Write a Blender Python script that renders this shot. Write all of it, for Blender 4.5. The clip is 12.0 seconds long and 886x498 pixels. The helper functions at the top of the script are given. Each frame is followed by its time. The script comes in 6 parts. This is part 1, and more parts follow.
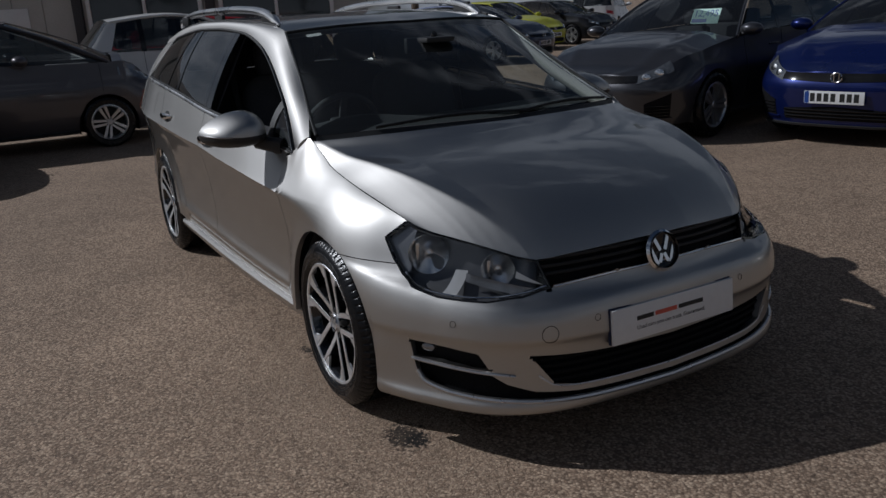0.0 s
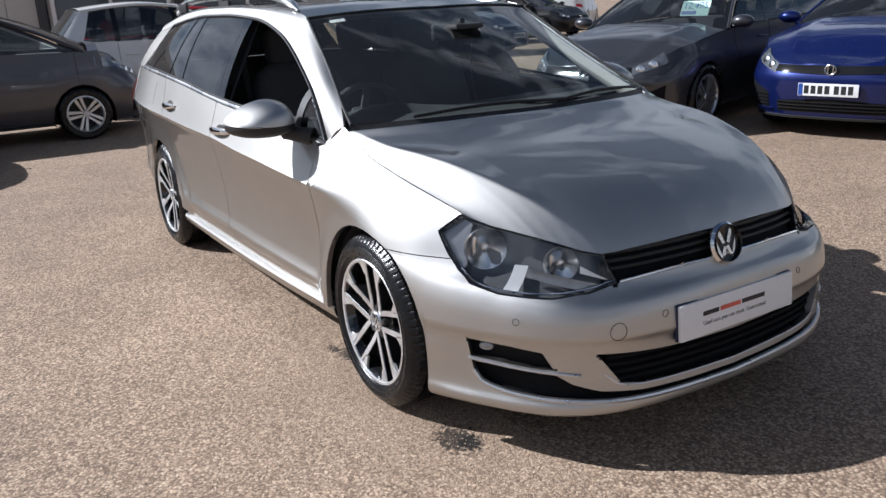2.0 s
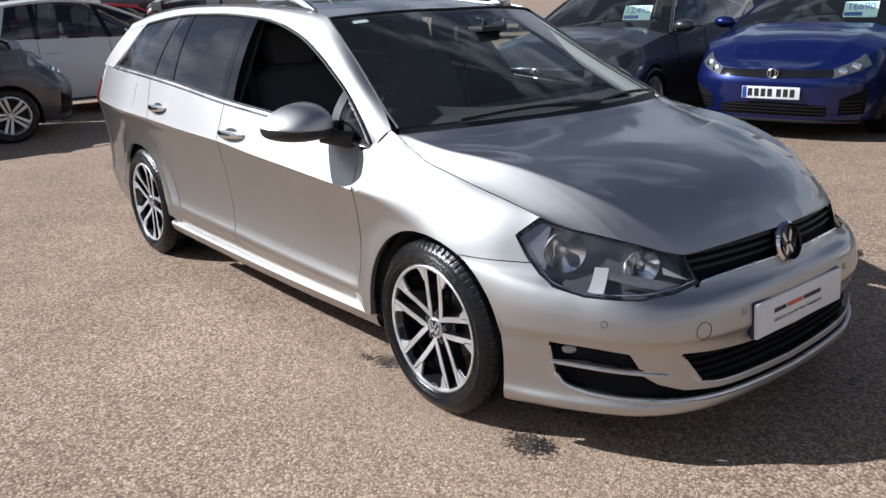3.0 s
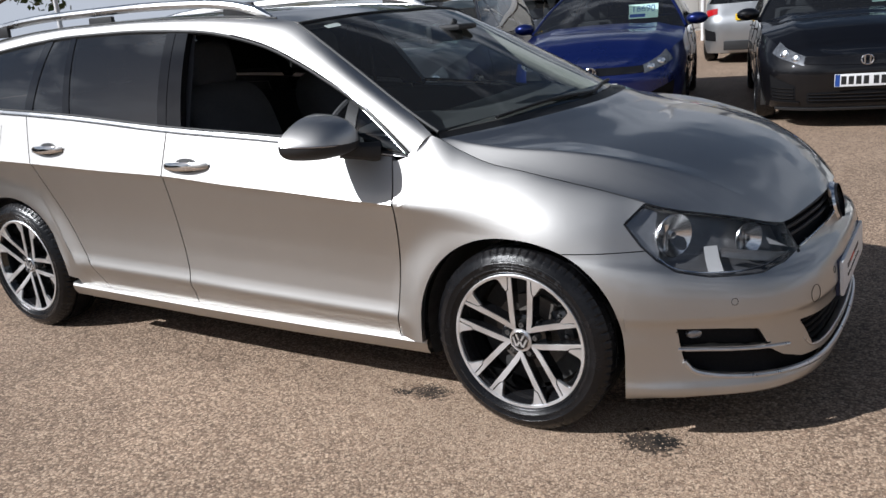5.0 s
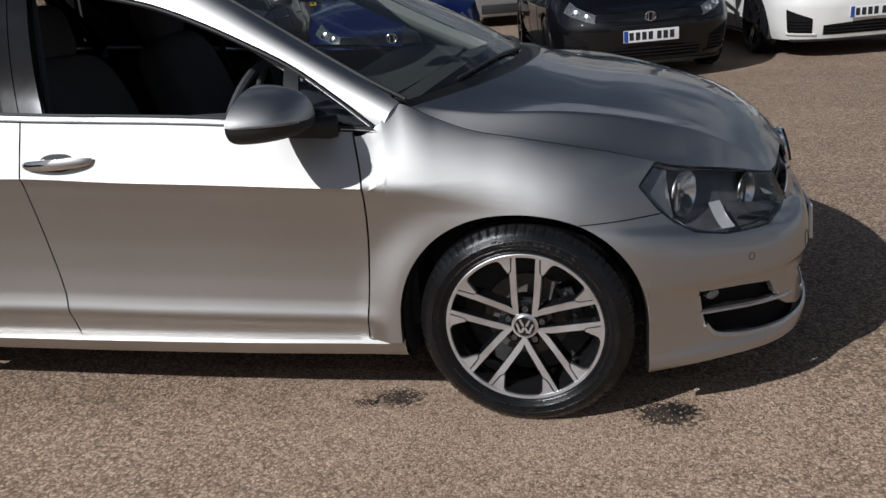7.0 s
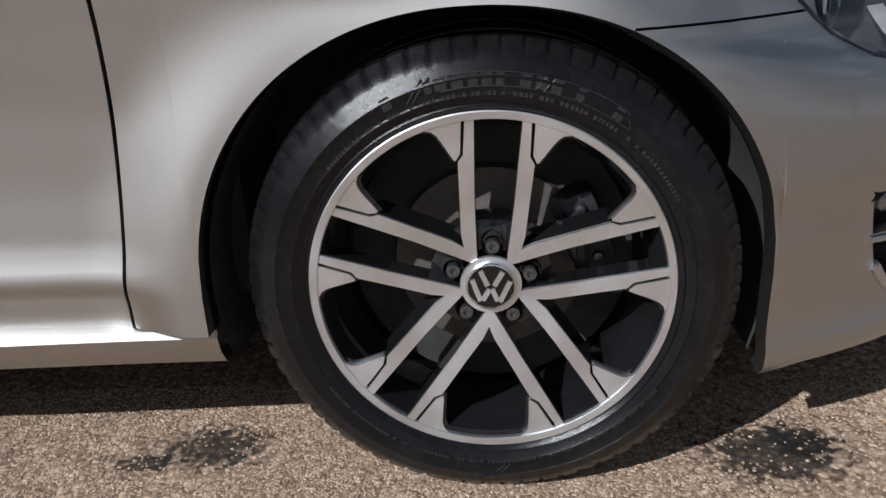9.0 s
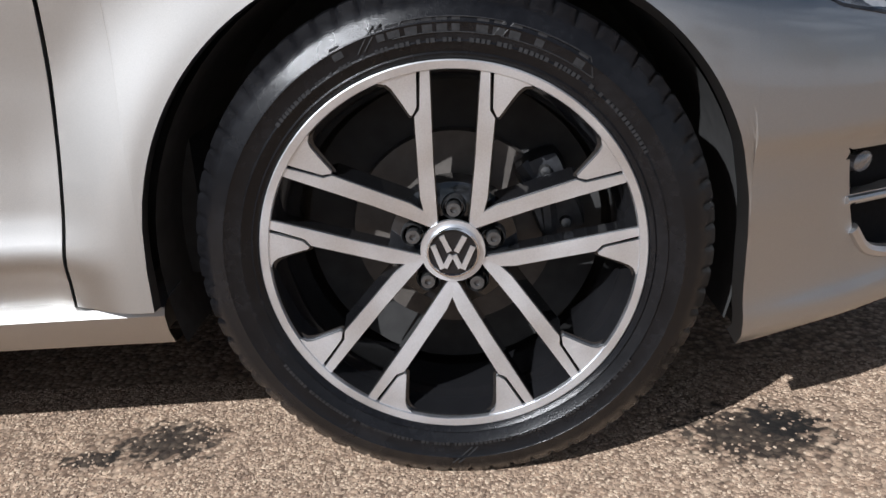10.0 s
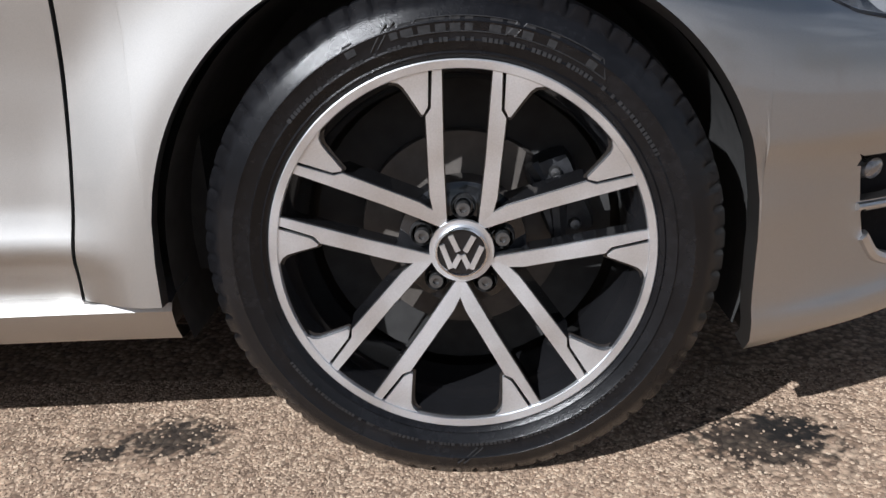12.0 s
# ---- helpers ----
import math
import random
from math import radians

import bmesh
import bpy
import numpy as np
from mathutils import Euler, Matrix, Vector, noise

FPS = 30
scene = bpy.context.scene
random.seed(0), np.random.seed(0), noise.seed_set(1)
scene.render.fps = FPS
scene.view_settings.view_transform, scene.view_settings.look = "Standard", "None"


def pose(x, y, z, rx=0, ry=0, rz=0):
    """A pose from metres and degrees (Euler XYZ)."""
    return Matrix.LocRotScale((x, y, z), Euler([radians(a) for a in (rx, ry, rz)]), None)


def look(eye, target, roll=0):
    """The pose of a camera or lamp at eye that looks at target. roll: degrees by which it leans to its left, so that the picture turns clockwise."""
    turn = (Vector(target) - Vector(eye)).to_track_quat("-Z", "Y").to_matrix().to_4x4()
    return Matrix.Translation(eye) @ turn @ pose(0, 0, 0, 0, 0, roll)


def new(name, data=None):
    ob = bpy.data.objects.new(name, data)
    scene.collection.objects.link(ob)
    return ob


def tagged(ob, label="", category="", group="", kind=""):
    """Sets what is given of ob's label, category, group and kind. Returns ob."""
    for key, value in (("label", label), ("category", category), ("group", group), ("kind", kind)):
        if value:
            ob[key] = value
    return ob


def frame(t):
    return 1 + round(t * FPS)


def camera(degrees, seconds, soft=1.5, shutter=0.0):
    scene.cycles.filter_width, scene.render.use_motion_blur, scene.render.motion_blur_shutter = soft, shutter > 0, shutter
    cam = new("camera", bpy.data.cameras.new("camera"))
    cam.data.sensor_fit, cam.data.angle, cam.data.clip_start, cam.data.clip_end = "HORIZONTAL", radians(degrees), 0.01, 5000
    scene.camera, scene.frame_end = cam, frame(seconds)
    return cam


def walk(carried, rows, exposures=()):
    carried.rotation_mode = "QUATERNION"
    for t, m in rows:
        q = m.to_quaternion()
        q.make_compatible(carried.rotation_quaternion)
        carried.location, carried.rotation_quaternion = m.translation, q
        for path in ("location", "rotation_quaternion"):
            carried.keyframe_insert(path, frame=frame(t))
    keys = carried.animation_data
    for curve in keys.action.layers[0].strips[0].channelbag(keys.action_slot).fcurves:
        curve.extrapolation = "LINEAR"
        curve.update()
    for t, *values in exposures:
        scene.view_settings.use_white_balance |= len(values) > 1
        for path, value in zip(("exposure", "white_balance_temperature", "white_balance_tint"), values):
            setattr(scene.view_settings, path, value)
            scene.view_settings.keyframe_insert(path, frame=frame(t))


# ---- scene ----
cam = camera(56.8, 12.0)
PATH = [
    (0, (2.66, -1.8444, 1.3979), (0.987, -0.906, 0.8318), -3.2),
    (0.5, (2.656, -1.8414, 1.3948), (0.9856, -0.901, 0.8245), -3.0),
    (1, (2.63, -1.8645, 1.3933), (0.9627, -0.9263, 0.8101), -2.6),
    (1.5, (2.548, -1.9545, 1.392), (0.8954, -0.997, 0.7986), -2.59),
    (2, (2.407, -2.0337, 1.3795), (0.7843, -1.0214, 0.7947), -2.77),
    (2.5, (2.238, -2.1784, 1.3983), (0.6673, -1.0887, 0.8104), -2.34),
    (3, (2.062, -2.4484, 1.4025), (0.5778, -1.2453, 0.8112), -1.89),
    (3.2, (1.987, -2.5692, 1.4108), (0.5337, -1.3322, 0.8128), -2.07),
    (4.8, (1.217, -2.9565, 1.3492), (0.1418, -1.3657, 0.7895), -4.34),
    (5, (1.11, -2.9808, 1.3357), (0.0791, -1.3614, 0.7745), -4.71),
    (5.5, (0.852, -3.0676, 1.3434), (-0.0422, -1.3666, 0.7895), -4.23),
    (6, (0.594, -3.1706, 1.3443), (-0.111, -1.3776, 0.8078), -3.62),
    (6.5, (0.408, -3.1684, 1.3553), (-0.15, -1.3363, 0.7791), -4.23),
    (7, (0.315, -2.936, 1.3218), (-0.1471, -1.1103, 0.6486), -5.28),
    (7.2, (0.282, -2.8169, 1.3265), (-0.1431, -1.0073, 0.5885), -5.47),
    (8.8, (0.017, -1.8099, 0.8513), (-0.135, 0.0159, 0.0492), -4.1),
    (9, (0.006, -1.7559, 0.7443), (-0.12, 0.0879, -0.0203), -3.38),
    (9.5, (0.02, -1.7238, 0.6467), (-0.064, 0.1455, -0.0595), -3.45),
    (10, (0.03, -1.74, 0.636), (-0.056, 0.1427, -0.0334), -3.75),
    (10.5, (0.03, -1.748, 0.6371), (-0.063, 0.1415, -0.0121), -3.36),
    (11, (0.027, -1.752, 0.6352), (-0.069, 0.1405, -0.0044), -3.16),
    (11.5, (0.026, -1.749, 0.6371), (-0.07, 0.1406, -0.0111), -3.26),
    (12, (0.023, -1.7411, 0.631), (-0.07, 0.1448, -0.0284), -2.86),
]
# exposure rises while the picture fades in
walk(cam, [(t, look(eye, target, roll)) for t, eye, target, roll in PATH],
     exposures=[(t, stops, 5950 if t < 4 else 6150 if t < 8 else 6050, 10) for t, stops in ((0.0, -1.24), (0.5, -0.52), (1.0, 0.18), (1.3, 0.43), (3.2, 0.39), (5.0, 0.1), (5.8, -0.3), (6.4, -0.54), (7.2, -0.44), (8.8, -0.34), (9.2, -0.02), (9.6, 0.14), (12.0, 0.18))])

# ---- light ----
SUN_FROM = Vector((-0.86, -0.98, 1.0)).normalized()
world = bpy.data.worlds.new("sky_world")
scene.world = world
world.use_nodes = True
wn, wl = world.node_tree.nodes, world.node_tree.links
sky = wn.new("ShaderNodeTexSky")
sky.sky_type = "NISHITA"
sky.sun_disc = False
sky.sun_elevation = math.asin(SUN_FROM.z)
sky.sun_rotation = math.atan2(SUN_FROM.x, SUN_FROM.y)
sky.air_density, sky.dust_density, sky.ozone_density = 1.0, 1.2, 1.0
# drifting white clouds over the blue
wtc = wn.new("ShaderNodeTexCoord")
wmap = wn.new("ShaderNodeMapping")
wmap.inputs["Scale"].default_value = (1.6, 1.6, 4.2)
wno = wn.new("ShaderNodeTexNoise")
wno.inputs["Scale"].default_value = 1.7
wno.inputs["Detail"].default_value = 8
wno.inputs["Roughness"].default_value = 0.58
wra = wn.new("ShaderNodeValToRGB")
wra.color_ramp.elements[0].position, wra.color_ramp.elements[1].position = 0.50, 0.63
wmx = wn.new("ShaderNodeMix")
wmx.data_type = "RGBA"
wmx.inputs[7].default_value = (12.4, 13.1, 14.5, 1)
wl.new(wtc.outputs["Generated"], wmap.inputs["Vector"])
wl.new(wmap.outputs["Vector"], wno.inputs["Vector"])
# clouds gather towards the horizon
wse = wn.new("ShaderNodeSeparateXYZ")
wma = wn.new("ShaderNodeMath")
wma.operation = "MULTIPLY_ADD"
wma.inputs[1].default_value = -0.24
wad = wn.new("ShaderNodeMath")
wad.inputs[1].default_value = 0.14
wl.new(wtc.outputs["Generated"], wse.inputs[0])
wl.new(wse.outputs["Z"], wma.inputs[0])
wl.new(wno.outputs["Fac"], wma.inputs[2])
wl.new(wma.outputs[0], wad.inputs[0])
wl.new(wad.outputs[0], wra.inputs["Fac"])
wl.new(wra.outputs["Color"], wmx.inputs[0])
wl.new(sky.outputs["Color"], wmx.inputs[6])
wl.new(wmx.outputs[2], wn["Background"].inputs["Color"])
wn["Background"].inputs["Strength"].default_value = 0.039
sun = new("sun", bpy.data.lights.new("sun", "SUN"))
sun.data.energy, sun.data.angle, sun.data.color = 5.0, radians(0.6), (1.0, 0.988, 0.978)
sun.matrix_world = look(SUN_FROM * 50, (0, 0, 0))


# ---- materials ----
def material(name, color, rough=0.5, metal=0.0, coat=0.0, grain=0.0, grain_scale=40.0, stain=0.0, stain_scale=2.0,
             bump=0.0, bump_scale=200.0, alpha=1.0, trans=0.0, ior=1.45, coat_rough=0.03, emit=None, objvar=0.0, spec=0.5):
    """A surface with fine grain, larger stains and relief, in object space."""
    m = bpy.data.materials.new(name)
    m.use_nodes = True
    n, l = m.node_tree.nodes, m.node_tree.links
    b = n["Principled BSDF"]
    b.inputs["Base Color"].default_value = (*color, 1)
    b.inputs["Roughness"].default_value = rough
    b.inputs["Metallic"].default_value = metal
    b.inputs["Coat Weight"].default_value = coat
    b.inputs["Coat Roughness"].default_value = coat_rough
    b.inputs["Transmission Weight"].default_value = trans
    b.inputs["IOR"].default_value = ior
    b.inputs["Alpha"].default_value = alpha
    b.inputs["Specular IOR Level"].default_value = spec
    if emit:
        b.inputs["Emission Color"].default_value = (*emit[:3], 1)
        b.inputs["Emission Strength"].default_value = emit[3]
    if grain or stain or bump:
        tc = n.new("ShaderNodeTexCoord")
        out = None
        for amount, scale, detail in ((grain, grain_scale, 3), (stain, stain_scale, 6)):
            if not amount:
                continue
            no = n.new("ShaderNodeTexNoise")
            no.inputs["Scale"].default_value, no.inputs["Detail"].default_value = scale, detail
            l.new(tc.outputs["Object"], no.inputs["Vector"])
            mr = n.new("ShaderNodeMapRange")
            mr.inputs[1].default_value, mr.inputs[2].default_value = 0.3, 0.7
            mr.inputs[3].default_value, mr.inputs[4].default_value = 1 - amount, 1 + amount
            l.new(no.outputs["Fac"], mr.inputs[0])
            mul = n.new("ShaderNodeVectorMath")
            mul.operation = "SCALE"
            if out:
                l.new(out, mul.inputs[0])
            else:
                mul.inputs[0].default_value = color
            l.new(mr.outputs[0], mul.inputs[3])
            out = mul.outputs[0]
            if amount == stain:
                rr = n.new("ShaderNodeMapRange")
                rr.inputs[1].default_value, rr.inputs[2].default_value = 0.3, 0.7
                rr.inputs[3].default_value, rr.inputs[4].default_value = rough * 0.85, min(1, rough * 1.2)
                l.new(no.outputs["Fac"], rr.inputs[0])
                l.new(rr.outputs[0], b.inputs["Roughness"])
        if out:
            l.new(out, b.inputs["Base Color"])
        if bump:
            nb = n.new("ShaderNodeTexNoise")
            nb.inputs["Scale"].default_value, nb.inputs["Detail"].default_value = bump_scale, 4
            l.new(tc.outputs["Object"], nb.inputs["Vector"])
            bp = n.new("ShaderNodeBump")
            bp.inputs["Strength"].default_value, bp.inputs["Distance"].default_value = bump, 0.004
            l.new(nb.outputs["Fac"], bp.inputs["Height"])
            l.new(bp.outputs["Normal"], b.inputs["Normal"])
    return m


def glass(name, tint, see, rough=0.0, ior=1.55, haze=0.0):
    """A thin pane: it mirrors by Fresnel and lets tinted light straight through."""
    m = bpy.data.materials.new(name)
    m.use_nodes = True
    n, l = m.node_tree.nodes, m.node_tree.links
    n.remove(n["Principled BSDF"])
    t = n.new("ShaderNodeBsdfTransparent")
    t.inputs["Color"].default_value = (*[c * see for c in tint], 1)
    g = n.new("ShaderNodeBsdfGlossy")
    g.inputs["Roughness"].default_value = rough
    f = n.new("ShaderNodeFresnel")
    f.inputs["IOR"].default_value = ior
    x = n.new("ShaderNodeMixShader")
    l.new(f.outputs[0], x.inputs[0])
    l.new(t.outputs[0], x.inputs[1])
    l.new(g.outputs[0], x.inputs[2])
    last = x
    if haze:  # pale diffuse film mixed in as haze, lifting the dark behind the pane
        film = n.new("ShaderNodeBsdfDiffuse")
        film.inputs["Color"].default_value = (0.55, 0.53, 0.50, 1)
        last = n.new("ShaderNodeMixShader")
        last.inputs[0].default_value = haze
        l.new(x.outputs[0], last.inputs[1])
        l.new(film.outputs[0], last.inputs[2])
    l.new(last.outputs[0], n["Material Output"].inputs["Surface"])
    return m


def flake_paint(name, color, spread, coat_rough=0.04):
    """Metallic paint: a broad, quickly falling glow of flakes under a clear lacquer."""
    m = bpy.data.materials.new(name)
    m.use_nodes = True
    n, l = m.node_tree.nodes, m.node_tree.links
    n.remove(n["Principled BSDF"])
    tc = n.new("ShaderNodeTexCoord")
    out = None
    for scale, amount in ((900, 0.05), (3, 0.03)):
        no = n.new("ShaderNodeTexNoise")
        no.inputs["Scale"].default_value, no.inputs["Detail"].default_value = scale, 3
        l.new(tc.outputs["Object"], no.inputs["Vector"])
        mr = n.new("ShaderNodeMapRange")
        mr.inputs[1].default_value, mr.inputs[2].default_value = 0.3, 0.7
        mr.inputs[3].default_value, mr.inputs[4].default_value = 1 - amount, 1 + amount
        l.new(no.outputs["Fac"], mr.inputs[0])
        mul = n.new("ShaderNodeVectorMath")
        mul.operation = "SCALE"
        if out:
            l.new(out, mul.inputs[0])
        else:
            mul.inputs[0].default_value = color
        l.new(mr.outputs[0], mul.inputs[3])
        out = mul.outputs[0]
    flakes = n.new("ShaderNodeBsdfGlossy")
    flakes.distribution = "BECKMANN"
    flakes.inputs["Roughness"].default_value = spread
    l.new(out, flakes.inputs["Color"])
    deep = n.new("ShaderNodeBsdfGlossy")
    deep.inputs["Roughness"].default_value = 0.40
    l.new(out, deep.inputs["Color"])
    under = n.new("ShaderNodeMixShader")
    under.inputs[0].default_value = 0.46
    l.new(flakes.outputs[0], under.inputs[1])
    l.new(deep.outputs[0], under.inputs[2])
    lacquer = n.new("ShaderNodeBsdfGlossy")
    lacquer.inputs["Roughness"].default_value = coat_rough
    f = n.new("ShaderNodeFresnel")
    f.inputs["IOR"].default_value = 1.6
    x = n.new("ShaderNodeMixShader")
    l.new(f.outputs[0], x.inputs[0])
    l.new(under.outputs[0], x.inputs[1])
    l.new(lacquer.outputs[0], x.inputs[2])
    l.new(x.outputs[0], n["Material Output"].inputs["Surface"])
    return m


PAINT = flake_paint("silver_beige_metallic_paint", (0.486, 0.474, 0.456), 0.61)
BLACK_GLOSS = material("gloss_black_trim", (0.009, 0.009, 0.010), 0.09, coat=0.15, stain=0.2, stain_scale=8)
BLACK_PLASTIC = material("black_textured_plastic", (0.018, 0.018, 0.019), 0.55, grain=0.15, grain_scale=300, bump=0.15, bump_scale=900)
BLACK_MATT = material("dark_intake_mesh", (0.008, 0.008, 0.009), 0.8, spec=0.15, grain=0.2, grain_scale=120)
DARK = material("dark_cavity", (0.04, 0.039, 0.038), 0.9, grain=0.2)
RUBBER = material("tyre_rubber", (0.007, 0.007, 0.008), 0.25, spec=0.35, grain=0.25, grain_scale=120, stain=0.25, stain_scale=14, bump=0.12, bump_scale=600)
GREY_PRINT = material("grey_rubber_print", (0.024, 0.024, 0.025), 0.38, spec=0.4, grain=0.3, grain_scale=200)
SEAL = material("rubber_seal", (0.012, 0.012, 0.012), 0.6, grain=0.1)
CHROME = material("chrome", (0.75, 0.75, 0.76), 0.13, 1.0, stain=0.05, stain_scale=20)
TRIM = material("bright_bumper_strip", (0.6, 0.6, 0.61), 0.30, 1.0, stain=0.08, stain_scale=20)
SATIN = material("satin_aluminium_rail", (0.72, 0.72, 0.72), 0.28, 1.0, stain=0.05, stain_scale=6)
MACHINED = material("machined_alloy", (0.80, 0.815, 0.84), 0.44, 1.0, 0.3, grain=0.05, grain_scale=500, stain=0.06, stain_scale=12)
ALLOY_BLACK = material("gloss_black_alloy", (0.010, 0.010, 0.011), 0.10, coat=0.8, stain=0.3, stain_scale=10)
DISC = material("dusty_brake_disc", (0.13, 0.115, 0.102), 0.55, 0.35, grain=0.15, grain_scale=60, stain=0.2, stain_scale=9)
STEEL = material("dull_steel", (0.15, 0.15, 0.15), 0.45, 0.9, grain=0.15, grain_scale=150)
CAST = material("dark_cast_iron", (0.045, 0.046, 0.05), 0.5, 0.4, grain=0.3, grain_scale=90, stain=0.2, stain_scale=12)
SCREEN = glass("windscreen_glass", (0.80, 0.90, 0.86), 0.82, haze=0.014)
TINT = glass("privacy_glass", (0.80, 0.88, 0.92), 0.16, ior=2.3, haze=0.015)
LAMP_GLASS = glass("clear_lamp_cover", (0.95, 0.96, 0.97), 0.96, ior=1.5)
CORNER = glass("corner_glass", (0.80, 0.88, 0.88), 0.55, ior=1.9)
REFLECT = material("lamp_reflector", (0.93, 0.93, 0.93), 0.22, 1.0)
LAMP_IN = material("lamp_inner_grey", (0.30, 0.30, 0.31), 0.25, 0.7, coat=0.5, grain=0.1)
LAMP_DARK = material("lamp_bowl_charcoal", (0.13, 0.13, 0.135), 0.25, 0.4, coat=0.4, grain=0.1)
BRIGHT = material("bright_lamp_plastic", (0.85, 0.85, 0.86), 0.22, 0.5, coat=0.5)
CLOTH = material("charcoal_seat_cloth", (0.085, 0.085, 0.09), 0.9, grain=0.3, grain_scale=250, stain=0.15, stain_scale=6, bump=0.3, bump_scale=500)
DASHM = material("dark_dashboard_plastic", (0.055, 0.056, 0.06), 0.7, grain=0.15, grain_scale=200, bump=0.2, bump_scale=700)
LINER = material("pale_headlining", (0.45, 0.44, 0.40), 0.9, grain=0.08, grain_scale=100, stain=0.05)
WHITE_PLATE = material("white_plate_face", (0.78, 0.78, 0.78), 0.35, grain=0.02, stain=0.03)
INK = material("black_print", (0.02, 0.02, 0.02), 0.5, grain=0.1)
INK_RED = material("red_print", (0.65, 0.12, 0.08), 0.5, grain=0.1)
INK_BLUE = material("blue_plate_band", (0.02, 0.07, 0.30), 0.4, grain=0.1)
YELLOW_PLATE = material("yellow_plate_face", (0.75, 0.50, 0.03), 0.35, grain=0.03)
CARD = material("pale_green_price_card", (0.55, 0.78, 0.70), 0.6, grain=0.04)


# ---- mesh helpers ----
def spl(xs, ys):
    """A smooth curve through the points, level with its end values outside them."""
    xs, ys = np.array(xs, float), np.array(ys, float)
    order = np.argsort(xs)
    xs, ys = xs[order], ys[order]
    d = np.diff(ys) / np.diff(xs)
    m = np.zeros(len(xs))
    for i in range(1, len(xs) - 1):
        if d[i - 1] * d[i] > 0:
            w1, w2 = 2 * (xs[i + 1] - xs[i]) + (xs[i] - xs[i - 1]), (xs[i + 1] - xs[i]) + 2 * (xs[i] - xs[i - 1])
            m[i] = (w1 + w2) / (w1 / d[i - 1] + w2 / d[i])
    m[0], m[-1] = d[0], d[-1]

    xl, yl, ml = xs.tolist(), ys.tolist(), m.tolist()
    last = len(xl) - 2

    def f(x):
        x = min(max(x, xl[0]), xl[-1])
        i = 0
        while i < last and x >= xl[i + 1]:
            i += 1
        h = xl[i + 1] - xl[i]
        t = (x - xl[i]) / h
        return yl[i] * (1 + 2 * t) * (1 - t) ** 2 + ml[i] * h * t * (1 - t) ** 2 + yl[i + 1] * t * t * (3 - 2 * t) + ml[i + 1] * h * t * t * (t - 1)
    return f


def path3(pts):
    """A smooth curve in space, by a parameter from 0 to the number of points less one."""
    k = np.arange(len(pts))
    fx, fy, fz = (spl(k, [p[i] for p in pts]) for i in range(3))
    return lambda t: np.array((fx(t), fy(t), fz(t)))


def sheet(fn, us, vs):
    """A grid of fn(u, v)."""
    vs_, us_ = list(vs), list(us)
    verts = [tuple(fn(u, v)) for u in us_ for v in vs_]
    n = len(vs_)
    faces = [(i * n + j, (i + 1) * n + j, (i + 1) * n + j + 1, i * n + j + 1) for i in range(len(us_) - 1) for j in range(n - 1)]
    return verts, faces


def join(*ms):
    verts, faces = [], []
    for v, f in ms:
        k = len(verts)
        verts += v
        faces += [tuple(a + k for a in q) for q in f]
    return verts, faces


def moved(m, mat):
    return [tuple(mat @ Vector(v)) for v in m[0]], m[1]


def flipped(m):
    return m[0], [tuple(reversed(q)) for q in m[1]]


def mirrored(m):
    return [(x, -y, z) for x, y, z in m[0]], [tuple(reversed(q)) for q in m[1]]


def normals(m):
    v = np.array(m[0], float)
    n = np.zeros_like(v)
    for size in {len(q) for q in m[1]}:
        f = np.array([q for q in m[1] if len(q) == size])
        a, b, c = v[f[:, 0]], v[f[:, 1]], v[f[:, 2]]
        k = np.cross(b - a, c - a)
        if size > 3:
            k = k + np.cross(c - a, v[f[:, 3]] - a)
        for i in range(size):
            np.add.at(n, f[:, i], k)
    return n / np.maximum(np.linalg.norm(n, axis=1), 1e-12)[:, None]


def outward(m, centre):
    """The mesh with its faces turned away from the centre."""
    v, n = np.array(m[0]), normals(m)
    return m if np.sum((v - np.array(centre)) * n) > 0 else flipped(m)


def skirt(m, depth, edge=0.0015):
    """The sheet with its rims turned in by depth, over a small rounded edge."""
    verts, faces = list(m[0]), list(m[1])
    n = normals(m)
    for _ in range(4):  # even out the directions where small faces have shrunk
        t = n.copy()
        for q in faces:
            t[list(q)] += n[list(q)].sum(axis=0)
        n = t / np.maximum(np.linalg.norm(t, axis=1), 1e-9)[:, None]
    count = {}
    for q in faces:
        for a, b in zip(q, q[1:] + q[:1]):
            count[(a, b)] = 1
    rim = [(a, b) for a, b in count if (b, a) not in count]
    low = {}
    for a, b in rim:
        for i in (a, b):
            if i not in low:
                p = np.array(verts[i])
                low[i] = len(verts)
                verts.append(tuple(p - n[i] * depth))
    for a, b in rim:
        faces.append((b, a, low[a], low[b]))
    return verts, faces


